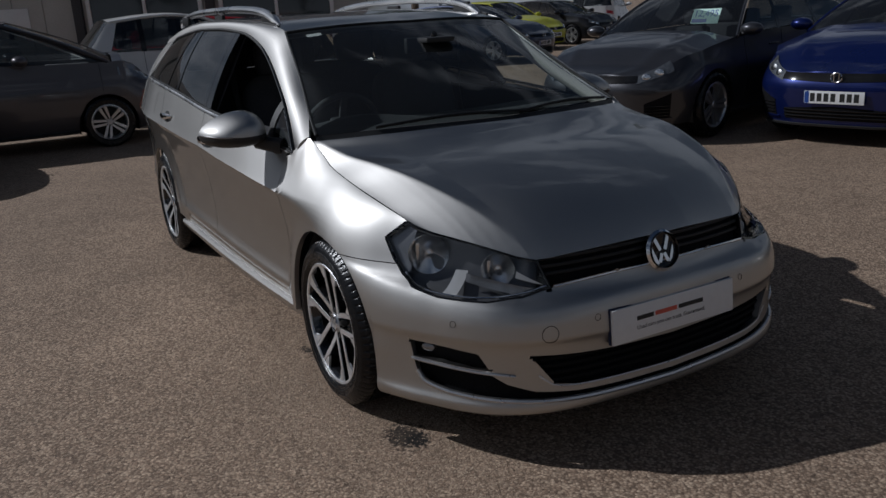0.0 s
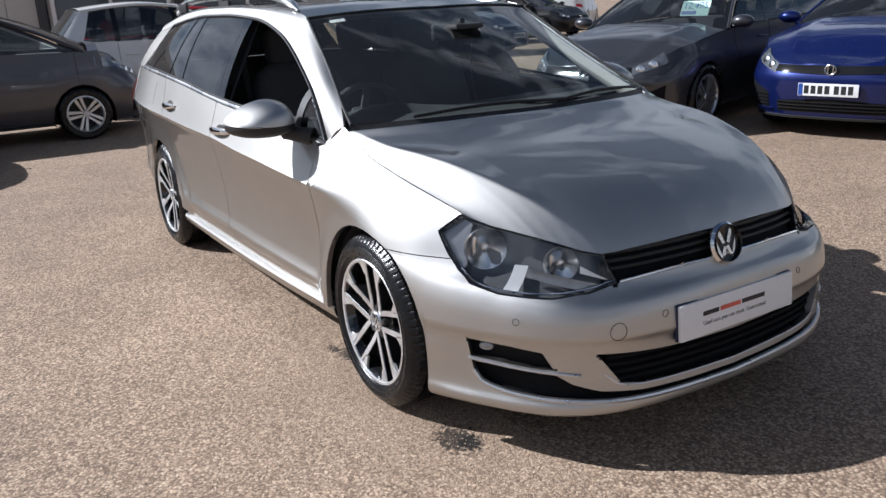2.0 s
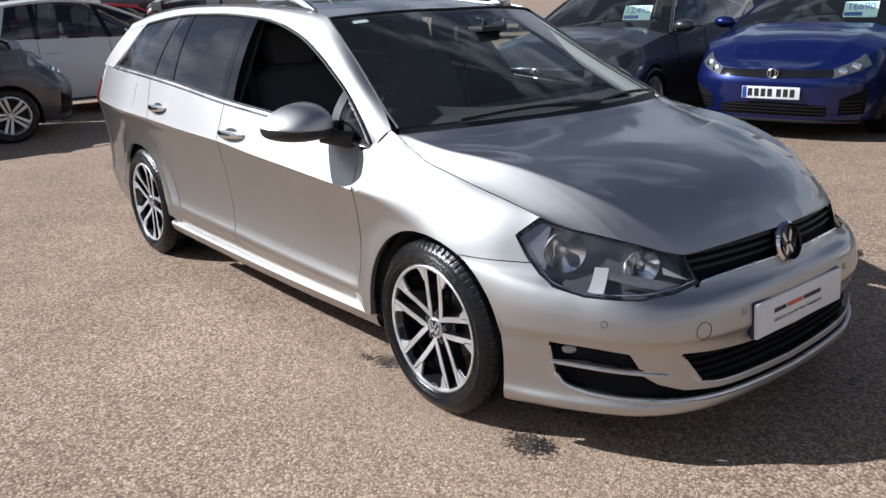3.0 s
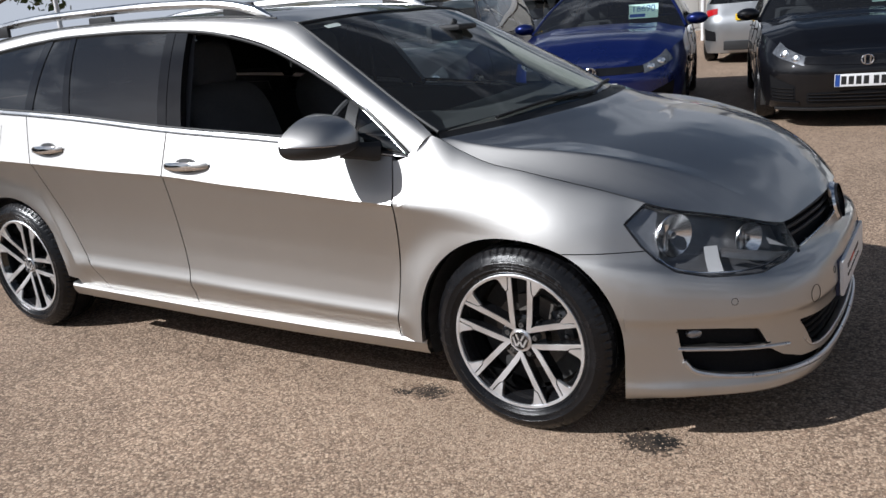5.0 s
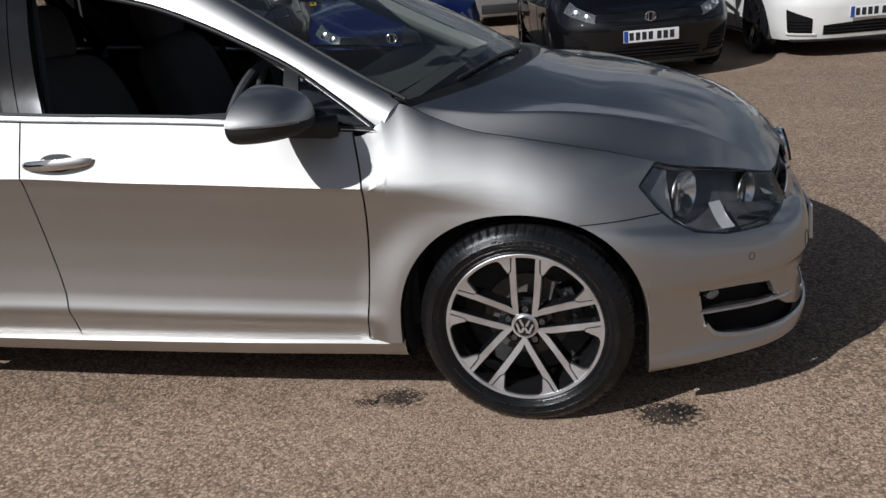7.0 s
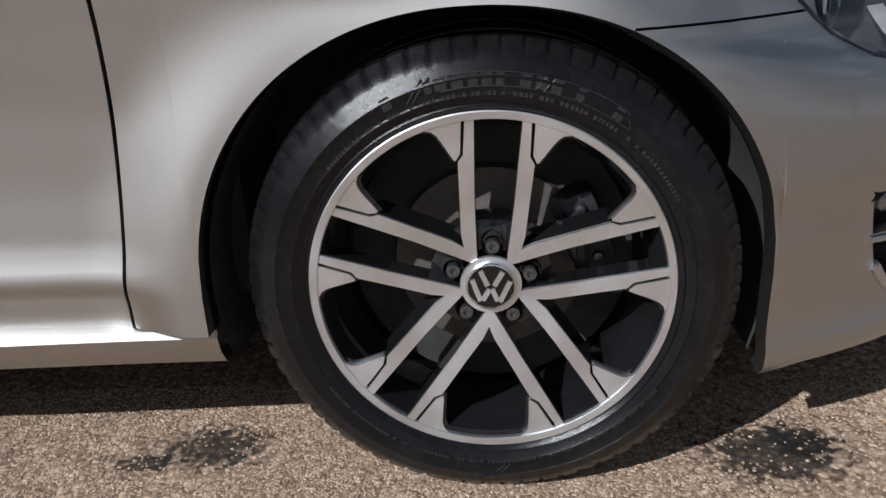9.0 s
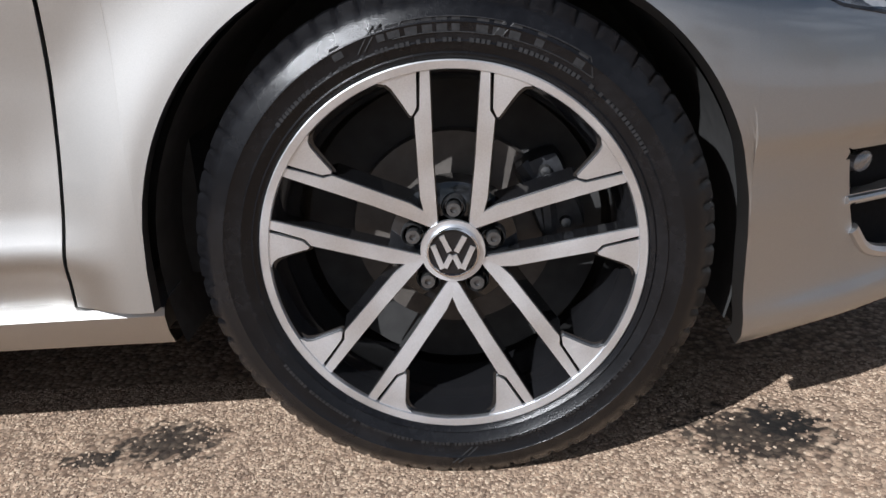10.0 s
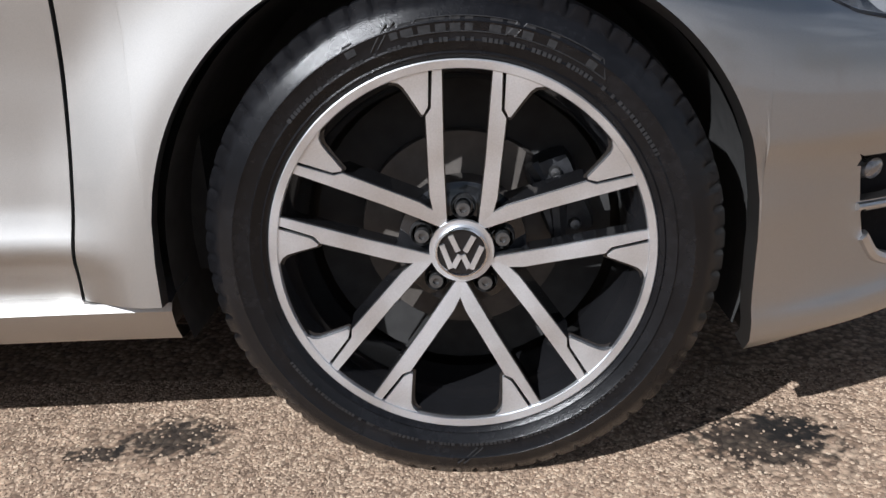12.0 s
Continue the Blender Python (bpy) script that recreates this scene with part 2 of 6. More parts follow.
def tube(pts, r, n=8, closed=False, flat=1.0, caps=True):
    """A rod along points; flat squeezes it along its second axis."""
    pts = [Vector(p) for p in pts]
    verts, faces = [], []
    k = len(pts)
    up = Vector((0, 0, 1))
    for i, p in enumerate(pts):
        a = pts[(i - 1) % k] if closed or i else p
        b = pts[(i + 1) % k] if closed or i < k - 1 else p
        d = (b - a).normalized()
        s = d.cross(up)
        s = s.normalized() if s.length > 1e-4 else Vector((1, 0, 0))
        w = s.cross(d)
        rr = r[i] if isinstance(r, (list, tuple)) else r
        for j in range(n):
            t = 2 * math.pi * j / n
            verts.append(tuple(p + s * math.cos(t) * rr * flat + w * math.sin(t) * rr))
    for i in range(k if closed else k - 1):
        for j in range(n):
            i2, j2 = (i + 1) % k, (j + 1) % n
            faces.append((i * n + j, i * n + j2, i2 * n + j2, i2 * n + j))
    if caps and not closed:
        faces.append(tuple(range(n - 1, -1, -1)))
        faces.append(tuple((k - 1) * n + j for j in range(n)))
    return verts, faces


def box(x0, x1, y0, y1, z0, z1, b=0.0):
    """A block with chamfered edges."""
    b = min(b, abs(x1 - x0) * 0.45, abs(y1 - y0) * 0.45, abs(z1 - z0) * 0.45)
    bm = bmesh.new()
    bmesh.ops.create_cube(bm, size=1)
    for v in bm.verts:
        v.co = Vector((x0 + (x1 - x0) * (v.co.x + 0.5), y0 + (y1 - y0) * (v.co.y + 0.5), z0 + (z1 - z0) * (v.co.z + 0.5)))
    if b > 0:
        bmesh.ops.bevel(bm, geom=list(bm.edges), offset=b, segments=2, affect="EDGES", profile=0.6)
    bm.verts.index_update()
    m = [tuple(v.co) for v in bm.verts], [tuple(v.index for v in f.verts) for f in bm.faces]
    bm.free()
    return m


def prism(poly, f0, f1):
    """A solid between two maps of an outline: f0 and f1 turn its points into places."""
    n = len(poly)
    verts = [tuple(f0(p)) for p in poly] + [tuple(f1(p)) for p in poly]
    faces = [tuple(range(n)), tuple(range(2 * n - 1, n - 1, -1))]
    faces += [(i, i + n, (i + 1) % n + n, (i + 1) % n) for i in range(n)]
    return verts, faces


def spun(profile, n, a0=0.0, a1=2 * math.pi, close=False):
    """(radius, y) turned about the y axis; angle 0 is up, growing to +x."""
    full = abs(a1 - a0 - 2 * math.pi) < 1e-6
    k, cnt = len(profile), n if full else n + 1
    verts = []
    for i in range(cnt):
        t = a0 + (a1 - a0) * i / n
        verts += [(r * math.sin(t), y, r * math.cos(t)) for r, y in profile]
    faces = []
    for i in range(n):
        i2 = (i + 1) % cnt
        for j in range(k if close else k - 1):
            j2 = (j + 1) % k
            faces.append((i * k + j, i * k + j2, i2 * k + j2, i2 * k + j))
    return verts, faces


def smooth_mesh(name, m, mat, angle=32):
    me = bpy.data.meshes.new(name)
    me.from_pydata([tuple(float(a) for a in v) for v in m[0]], [], m[1])
    me.update()
    me.polygons.foreach_set("use_smooth", [True] * len(me.polygons))
    me.set_sharp_from_angle(angle=radians(angle))
    me.materials.append(mat)
    return me


reshape = None  # while set, a map that places of a mesh go through


def part(name, m, mat, parent=None, label="", angle=32):
    if reshape:
        m = [reshape(p) for p in m[0]], m[1]
    ob = new(name, smooth_mesh(name, m, mat, angle))
    if parent:
        ob.parent = parent
    if label:
        ob["label"] = label
    return ob


def lettering(name, body, size, mat, parent, m, label="", depth=0.0004):
    """Raised print with the built-in font, lying in local x and y."""
    cu = bpy.data.curves.new("type", "FONT")
    cu.body, cu.size, cu.extrude = body, size, depth
    cu.align_x, cu.align_y = "CENTER", "CENTER"
    tmp = bpy.data.objects.new("type", cu)
    scene.collection.objects.link(tmp)
    me = bpy.data.meshes.new_from_object(tmp.evaluated_get(bpy.context.evaluated_depsgraph_get()))
    bpy.data.objects.remove(tmp)
    me.name = name
    me.materials.clear()
    me.materials.append(mat)
    ob = new(name, me)
    ob.parent, ob.matrix_basis = parent, m
    if label:
        ob["label"] = label
    return ob


def root(name, label, category, group="", m=None):
    ob = new(name)
    ob.empty_display_size = 0.1
    if m is not None:
        ob.matrix_basis = m
    return tagged(ob, label, category, group)


def inside(poly, x, y):
    hit = False
    for (x0, y0), (x1, y1) in zip(poly, poly[1:] + poly[:1]):
        if (y0 > y) != (y1 > y) and x < (x1 - x0) * (y - y0) / (y1 - y0) + x0:
            hit = not hit
    return hit


def trimmed(fn, U, V, holes, keep=None):
    """The grid of fn over the parameter arrays U, V, with polygons cut out of it along clean edges."""
    U, V = U.copy(), V.copy()
    nu, nv = U.shape
    h = 0.5 * max(np.median(np.abs(np.diff(U, axis=0))), np.median(np.abs(np.diff(V, axis=1)))) * 1.2
    for poly in list(holes) + ([keep] if keep else []):
        pts = np.array(poly)
        d = np.roll(pts, -1, axis=0) - pts
        p = np.stack((U.ravel(), V.ravel()), axis=1)[:, None, :]
        t = np.clip(np.sum((p - pts) * d, axis=2) / np.maximum(np.sum(d * d, axis=1), 1e-12), 0, 1)
        q = pts + d * t[:, :, None]
        r = np.linalg.norm(q - p, axis=2)
        k = np.argmin(r, axis=1)
        n = np.arange(len(k))
        near = r[n, k] < h
        U.ravel()[near], V.ravel()[near] = q[n, k, 0][near], q[n, k, 1][near]
    verts = [tuple(fn(U[i, j], V[i, j])) for i in range(nu) for j in range(nv)]
    faces = []
    for i in range(nu - 1):
        for j in range(nv - 1):
            if abs(U[i + 1, j] - U[i, j]) < 0.0002 and abs(U[i + 1, j + 1] - U[i, j + 1]) < 0.0002:
                continue
            cu, cv = U[i:i + 2, j:j + 2].mean(), V[i:i + 2, j:j + 2].mean()
            if any(inside(p, cu, cv) for p in holes) or (keep and not inside(keep, cu, cv)):
                continue
            ring_ = [(U[a, b] * 0.98 + cu * 0.02, V[a, b] * 0.98 + cv * 0.02) for a, b in ((i, j), (i + 1, j), (i + 1, j + 1), (i, j + 1))]
            if any(inside(p, x, y) for p in holes for x, y in ring_) or (keep and not all(inside(keep, x, y) for x, y in ring_)):
                continue
            faces.append((i * nv + j, (i + 1) * nv + j, (i + 1) * nv + j + 1, i * nv + j + 1))
    used = sorted({a for f in faces for a in f})
    new_i = {a: k for k, a in enumerate(used)}
    return [verts[a] for a in used], [tuple(new_i[a] for a in f) for f in faces]


lin = np.linspace
# ---- the silver estate car: shape curves (metres; x forward from the front axle, y half widths, z up) ----
MID = (-1.3, 0.0, 0.65)
crease_y = spl([-3.7, -3.3, -2.7, -2.1, -1.5, -0.9, -0.42, -0.1], [0.74, 0.828, 0.891, 0.902, 0.901, 0.890, 0.869, 0.863])
crease_z = spl([-3.5, -2.37, -1.83, -1.5, -1.15, -0.86, -0.6, -0.39, 0.0], [0.84, 0.822, 0.804, 0.797, 0.774, 0.758, 0.740, 0.728, 0.70])
belt_y = spl([-3.6, -3.1, -2.7, -2.1, -1.5, -0.92, -0.39], [0.70, 0.780, 0.819, 0.842, 0.847, 0.830, 0.788])
belt_z = spl([-3.6, -2.9, -2.5, -2.13, -1.5, -0.92, -0.39], [1.05, 1.042, 1.03, 1.012, 0.964, 0.928, 0.874])
ARCH_R, ARCH_H, ARCH_Z = 0.355, 0.347, 0.300
AXLES = (-0.008, -2.63)
low_off = spl([0.15, 0.185, 0.235, 0.268, 0.305, 0.333, 0.346, 0.37, 0.40, 0.45, 0.55, 0.66, 0.72, 0.766, 0.775, 0.9], [0.096, 0.081, 0.071, 0.062, 0.0525, 0.0415, 0.0405, 0.0455, 0.0495, 0.050, 0.044, 0.028, 0.016, 0.0055, 0.0, 0.0])


def arch_swell(x, z):
    """The flat flared lip round a wheel opening."""
    best = 0.0
    for xc in AXLES:
        r = math.hypot((x - xc) / ARCH_R, max(0.0, z - ARCH_Z) / ARCH_H)
        if z > 0.1:
            e = min(1.0, max(0.0, (r - 1.05) / 0.36))
            best = max(best, (1 - e * e * (3 - 2 * e)) * (1.0 if xc > -1 else 0.6))
    return best


def side(x, z):
    """A point of the right flank."""
    yc, zc, yb, zb = float(crease_y(x)), float(crease_z(x)), float(belt_y(x)), float(belt_z(x))
    if z <= zc:
        y = yc - low_off(z * 0.775 / zc)
        sw = arch_swell(x, z)
        y += sw * max(0.0, (yc - 0.020) - y)
    else:
        t = (z - zc) / max(0.02, zb - zc)
        y = yc - (yc - yb) * t ** 0.97
    return (x, -y, z)


# nose: the outline at bumper height, and the edge of the bonnet above it
NOSE_P = [(-0.60, 0.853), (-0.42, 0.848), (-0.36, 0.85), (-0.30, 0.853), (-0.20, 0.858), (-0.10, 0.863), (0.0, 0.867), (0.12, 0.867), (0.25, 0.858), (0.34, 0.840),
          (0.42, 0.812), (0.49, 0.778), (0.555, 0.740), (0.635, 0.691), (0.723, 0.616), (0.788, 0.515), (0.827, 0.40), (0.847, 0.27), (0.856, 0.13), (0.859, 0.0)]
NOSE_T = [(-0.60, 0.815, 0.89), (-0.42, 0.803, 0.868), (-0.375, 0.785, 0.905), (-0.335, 0.750, 0.945), (-0.23, 0.738, 0.895), (-0.12, 0.746, 0.857), (0.0, 0.748, 0.835), (0.12, 0.740, 0.810), (0.25, 0.722, 0.780),
          (0.33, 0.704, 0.756), (0.395, 0.690, 0.734), (0.448, 0.662, 0.718), (0.505, 0.621, 0.705), (0.568, 0.573, 0.689), (0.640, 0.507, 0.665), (0.702, 0.438, 0.643), (0.733, 0.335, 0.653),
          (0.757, 0.22, 0.663), (0.775, 0.11, 0.672), (0.782, 0.0, 0.675)]
nose_p = path3([(x, y, 0.42) for x, y in NOSE_P])
nose_t = path3(NOSE_T)
_k = lin(0, len(NOSE_P) - 1, 1600)
_p = np.array([nose_p(k) for k in _k])
_s = np.concatenate(([0], np.cumsum(np.linalg.norm(np.diff(_p, axis=0), axis=1))))
S_END = float(_s[-1])
h_front = spl([0, 0.2, 0.35, 0.43, 0.5, 0.6, 0.75, 1.0], [0, 0.05, 0.14, 0.25, 0.50, 0.68, 0.82, 1.0])
front_low = spl([0.14, 0.165, 0.18, 0.20, 0.22, 0.25, 0.30, 0.36, 0.40, 0.414, 0.42], [0.06, 0.022, 0.004, 0.003, 0.010, 0.013, 0.014, 0.013, 0.008, 0.001, 0.0])
# evenly spaced rows along the outline: point, bonnet edge above it, inward direction
NT = 1200
_ks = np.interp(lin(0, S_END, NT), _s, _k)
_pp = np.array([nose_p(k) for k in _ks])
_tt = np.array([nose_t(k) for k in _ks])
_dd = np.gradient(_pp, axis=0)
_dd /= np.linalg.norm(_dd, axis=1)[:, None]
_in = np.stack((_dd[:, 1], -_dd[:, 0]), axis=1)
_in *= np.where(np.sum(_in * _pp[:, :2], axis=1) > 0, -1, 1)[:, None]
ROWS_N = np.concatenate((_pp[:, :2], _tt, _in), axis=1).tolist()


def s_of_x(x):
    """The way along the outline at which it passes x."""
    return float(np.interp(x, _pp[:, 0], lin(0, S_END, NT)))


def row(s):
    f = min(max(s / S_END, 0.0), 1.0) * (NT - 1)
    i = min(int(f), NT - 2)
    t = f - i
    return [a + (b - a) * t for a, b in zip(ROWS_N[i], ROWS_N[i + 1])]


def top_of(s):
    return row(s)[4]


def nose(s, z):
    """A point of the right half of the front end, by the way along the outline and the height."""
    px, py, tx, ty, zt, ix, iy = row(s)
    wf = min(1.0, max(0.0, (px - 0.04) / 0.48))
    wf = wf * wf * (3 - 2 * wf)
    sw = arch_swell(px, z) * (1 - wf)
    if z <= 0.42:
        off = (1 - wf) * (low_off(z) - 0.048) + wf * front_low(z)
        off = off * (1 - sw) + sw * -0.004
        p = (px + ix * off, -(py + iy * off), z)
    else:
        hf = h_front(min(1.0, (z - 0.42) / (zt - 0.42)))
        qs = min(1.0, max(0.0, (z - 0.60) / (zt - 0.60)))
        hs = 1 - (1 - qs ** 1.9) ** 0.84
        h = wf * hf + (1 - wf) * hs
        bulge = (1 - wf) * 0.010 * math.sin(math.pi * min(1, max(0, (z - 0.42) / 0.40)))
        o = bulge * (1 - sw) + sw * 0.006
        p = (px + (tx - px) * h - ix * o, -(py + (ty - py) * h - iy * o), z)
    # towards the door the section takes on the creased shape of the flank
    kc = min(1.0, max(0.0, (0.10 - px) / 0.50))
    kc = kc * kc * (3 - 2 * kc)
    if kc > 0:
        yc, zc = float(crease_y(px)), float(crease_z(px))
        soft = 0.003 + 0.085 * max(0.0, px + 0.42)
        yb, zb = float(belt_y(px)), float(belt_z(px))
        tilt = (yc - yb) / (zb - zc)
        pull = ty - (yc - tilt * (zt - zc))
        ya = 0.0
        for dz in (-1.0, -0.5, 0.0, 0.5, 1.0):
            zz = z + dz * soft
            ya += (yc - low_off(zz * 0.775 / zc) if zz <= zc else yc - tilt * (zz - zc)) / 5
        t = min(1.0, max(0.0, (z - zc) / (zt - zc)))
        q = [px + (tx - px) * t * t, ya + pull * t ** 3]
        q[1] += arch_swell(px, z) * max(0.0, (yc - 0.018) - q[1]) * (1 if z < zc else 0)
        q = (float(q[0]), -float(q[1]), z)
        p = tuple(a * (1 - kc) + b * kc for a, b in zip(p, q))
    return p


def on_nose(x, y, z):
    """The outline parameter nearest to a place of known height."""
    def gap(s):
        p = nose(s, z)
        return (p[0] - x) ** 2 + (p[1] + y) ** 2
    best = min(lin(0, S_END, 70), key=gap)
    best = min(lin(best - S_END / 70, best + S_END / 70, 60), key=gap)
    return (float(min(best, S_END)), z)


def arch_z(x, xc):
    u = abs(x - xc) / ARCH_R
    return ARCH_Z + ARCH_H * max(0.0, 1 - u ** 2.15) ** (1 / 2.15)


SKEW, TIP = math.tan(radians(-0.6)), math.sin(radians(1.1))


def square_up(p):
    """Curves taken on the one visible flank, made square to a car that stands level and turned a little."""
    x, y, z = p
    a = abs(y)
    w = min(1.0, a / 0.3)
    return (x - SKEW * a, y + math.copysign(w, y) * (SKEW * x + 0.0285 - TIP * z), z + TIP * (a - 0.77))


reshape = square_up
car = root("estate_car", "silver-beige metallic estate car parked on brown tarmac, driver's window down", "car", m=pose(0, 0.0285, 0, 0, 0, -0.6))


def both(name, m, mat, label="", depth=0.0, angle=32, centre=MID):
    """A panel on each flank."""
    m = outward(m, centre)
    if depth:
        m = skirt(m, depth)
    return part(name, m, mat, car, label, angle), part(name, mirrored(m), mat, car, label, angle)


# front wing: from the door to the lamp, above the wheel opening
S_WING0, S_SEAM_A, S_LAMP = on_nose(-0.425, 0.85, 0.45)[0], on_nose(0.164, 0.863, 0.614)[0], on_nose(0.40, 0.78, 0.613)[0]
lamp_outline = [on_nose(*p) for p in ((0.332, 0.777, 0.690), (0.352, 0.752, 0.714), (0.405, 0.690, 0.728))]
lamp_outline[-1] = (lamp_outline[-1][0], 0.79)
lamp_outline += [(on_nose(0.694, 0.43, 0.642)[0], 0.80), on_nose(0.697, 0.427, 0.635), on_nose(0.724, 0.402, 0.562), on_nose(0.68, 0.475, 0.541), on_nose(0.62, 0.56, 0.533), on_nose(0.53, 0.67, 0.538),
                 on_nose(0.460, 0.735, 0.556), on_nose(0.425, 0.765, 0.585), on_nose(0.389, 0.785, 0.625)]


def wing_low(s):
    x = row(s)[0]
    if s > S_SEAM_A:
        return 0.614
    if abs(x - AXLES[0]) < ARCH_R:
        return arch_z(x, AXLES[0])
    return 0.253


def span(a, b, n, ends=0.0):
    """Steps from a to b, closer together near both ends where ends is 1."""
    t = lin(0, 1, n)
    return a + (b - a) * ((1 - ends) * t + ends * 0.5 * (1 - np.cos(np.pi * t)))


s_arch0 = s_of_x(AXLES[0] - ARCH_R)
f_lead = spl([0.25, 0.45, 0.72, 0.87], [-0.475, -0.451, -0.429, -0.458])
us = np.concatenate((lin(S_WING0, s_arch0 - 0.00004, 7), s_arch0 + 0.00004 + (S_SEAM_A - s_arch0 - 0.00004) * lin(0.0, 1, 46) ** 1.3, lin(S_SEAM_A + 0.002, S_LAMP + 0.03, 26)))
U = np.array([[u] * 44 for u in us])
V = np.array([[wing_low(u) + (top_of(u) - 0.0015 - wing_low(u)) * t for t in lin(0, 1, 44)] for u in us])
for i in range(7):  # the rear edge follows the shut line of the door
    for j in range(44):
        sd = s_of_x(f_lead(V[i, j]) + 0.0028)
        U[i, j] = sd + (s_arch0 - 0.00004 - sd) * i / 6
both("front_wing", trimmed(nose, U, V, [lamp_outline]), PAINT, depth=0.02)

# front bumper, with the openings cut through it
fog_up = [on_nose(*p) for p in ((0.488, 0.783, 0.389), (0.60, 0.69, 0.383), (0.663, 0.618, 0.373), (0.682, 0.59, 0.318), (0.60, 0.69, 0.325), (0.497, 0.777, 0.331))]
fog_low = [on_nose(*p) for p in ((0.500, 0.775, 0.317), (0.60, 0.69, 0.311), (0.684, 0.585, 0.304), (0.712, 0.55, 0.275), (0.75, 0.48, 0.248), (0.805, 0.36, 0.234), (0.845, 0.2, 0.229))]
fog_low += [(S_END + 0.02, 0.227), (S_END + 0.02, 0.203)] + [on_nose(*p) for p in ((0.845, 0.2, 0.205), (0.805, 0.36, 0.210), (0.71, 0.55, 0.220), (0.60, 0.70, 0.232), (0.535, 0.755, 0.250), (0.51, 0.77, 0.275))]
low_grille = [on_nose(*p) for p in ((0.757, 0.503, 0.369), (0.81, 0.37, 0.360), (0.842, 0.25, 0.354))] + [(S_END + 0.02, 0.350), (S_END + 0.02, 0.249)] + \
             [on_nose(*p) for p in ((0.842, 0.25, 0.252), (0.81, 0.36, 0.256), (0.785, 0.43, 0.268))]
top_grille = [on_nose(0.722, 0.404, 0.559), on_nose(0.757, 0.30, 0.569), on_nose(0.787, 0.18, 0.578), (S_END + 0.02, 0.585), (S_END + 0.02, 0.80), (on_nose(0.697, 0.43, 0.640)[0], 0.80), on_nose(0.700, 0.427, 0.638)]


def bumper_low(s):
    x = row(s)[0]
    if x < AXLES[0] + ARCH_R:
        return arch_z(x, AXLES[0])
    return 0.163 + 0.012 * min(1, (x - 0.342) / 0.5)


x_arch1 = AXLES[0] + ARCH_R
s_a1 = s_of_x(x_arch1)
us = np.concatenate((S_SEAM_A + 0.002 + (s_a1 - 0.00004 - S_SEAM_A - 0.002) * (1 - (1 - lin(0, 1, 22)) ** 1.3), lin(s_a1 + 0.00004, S_END, 112)))


def bumper_top(s):
    return 0.611 if s < S_LAMP + 0.03 else min(top_of(s), 0.611)


NB = 58
U = np.array([[u] * NB for u in us])
V = np.array([[bumper_low(u) + (bumper_top(u) - bumper_low(u)) * t for t in lin(0, 1, NB)] for u in us])
half = outward(trimmed(nose, U, V, [lamp_outline, fog_up, fog_low, low_grille, top_grille]), MID)
bumper = part("front_bumper", skirt(join(half, mirrored(half)), 0.022), PAINT, car)


def nose_in(s, z, d):
    """A place d behind the outer skin of the nose."""
    p, e = np.array(nose(s, z)), 0.004
    a = np.array(nose(min(S_END, s + e), z)) - np.array(nose(max(0, s - e), z))
    b = np.array(nose(s, z + e)) - np.array(nose(s, z - e))
    n = np.cross(a, b)
    n /= np.linalg.norm(n)
    if n @ (p - np.array(MID)) < 0:
        n = -n
    return tuple(p - n * d)


def insert(name, s0, s1, z0, z1, depth, mat, label="", n=24):
    m = outward(sheet(lambda s, z: nose_in(s, z, depth), lin(s0, s1, n), lin(z0, z1, 6)), MID)
    ob = part(name, m, mat, car, label)
    part(name, mirrored(m), mat, car, label)
    return ob


# dark cavity behind the openings
insert("lower_intake", on_nose(0.47, 0.79, 0.3)[0], S_END, 0.168, 0.40, 0.035, BLACK_MATT)
s_g = on_nose(0.70, 0.43, 0.6)[0]
insert("upper_grille", s_g, S_END, 0.53, 0.655, 0.030, BLACK_MATT)


def rail_on_nose(name, pts, r, mat, d=0.0, flat=1.0, label="", whole=False):
    line = [nose_in(s, z, d) for s, z in pts]
    if whole:
        line = line + [(x, -y, z) for x, y, z in reversed(line[:-1])]
        return part(name, tube(line, r, 8, flat=flat), mat, car, label)
    part(name, tube(line, r, 8, flat=flat), mat, car, label)
    return part(name, mirrored(tube(line, r, 8, flat=flat)), mat, car, label)


def along(pts, n=18):
    """More steps along points of the nose."""
    f = path3([(s, z, 0) for s, z in pts])
    return [tuple(f(t)[:2]) for t in lin(0, len(pts) - 1, n)]


# grille bars and bright strips
for z in (0.600, 0.622, 0.644):
    a = on_nose(0.715, 0.425, z)[0]
    rail_on_nose("grille_bar", [(s, z + 0.02 * (s - a) / (S_END - a)) for s in lin(a, S_END, 14)], 0.006, BLACK_PLASTIC, 0.018, whole=True)
for z in (0.272, 0.296, 0.320, 0.344):
    rail_on_nose("grille_bar", [(s, z) for s in lin(on_nose(0.775, 0.47, z)[0], S_END, 14)], 0.007, BLACK_MATT, 0.024, whole=True)
rail_on_nose("grille_trim", along([on_nose(0.727, 0.395, 0.563), on_nose(0.757, 0.30, 0.573), on_nose(0.787, 0.18, 0.582), (S_END, 0.588)]), 0.0045, CHROME, 0.000, label="thin chrome strip", whole=True)
rail_on_nose("bumper_trim", along([on_nose(0.508, 0.772, 0.285), on_nose(0.535, 0.757, 0.253), on_nose(0.60, 0.70, 0.234), on_nose(0.71, 0.55, 0.222), on_nose(0.805, 0.36, 0.212), (S_END, 0.207)], 30), 0.009, TRIM, 0.002, label="chrome lower strip", whole=True)
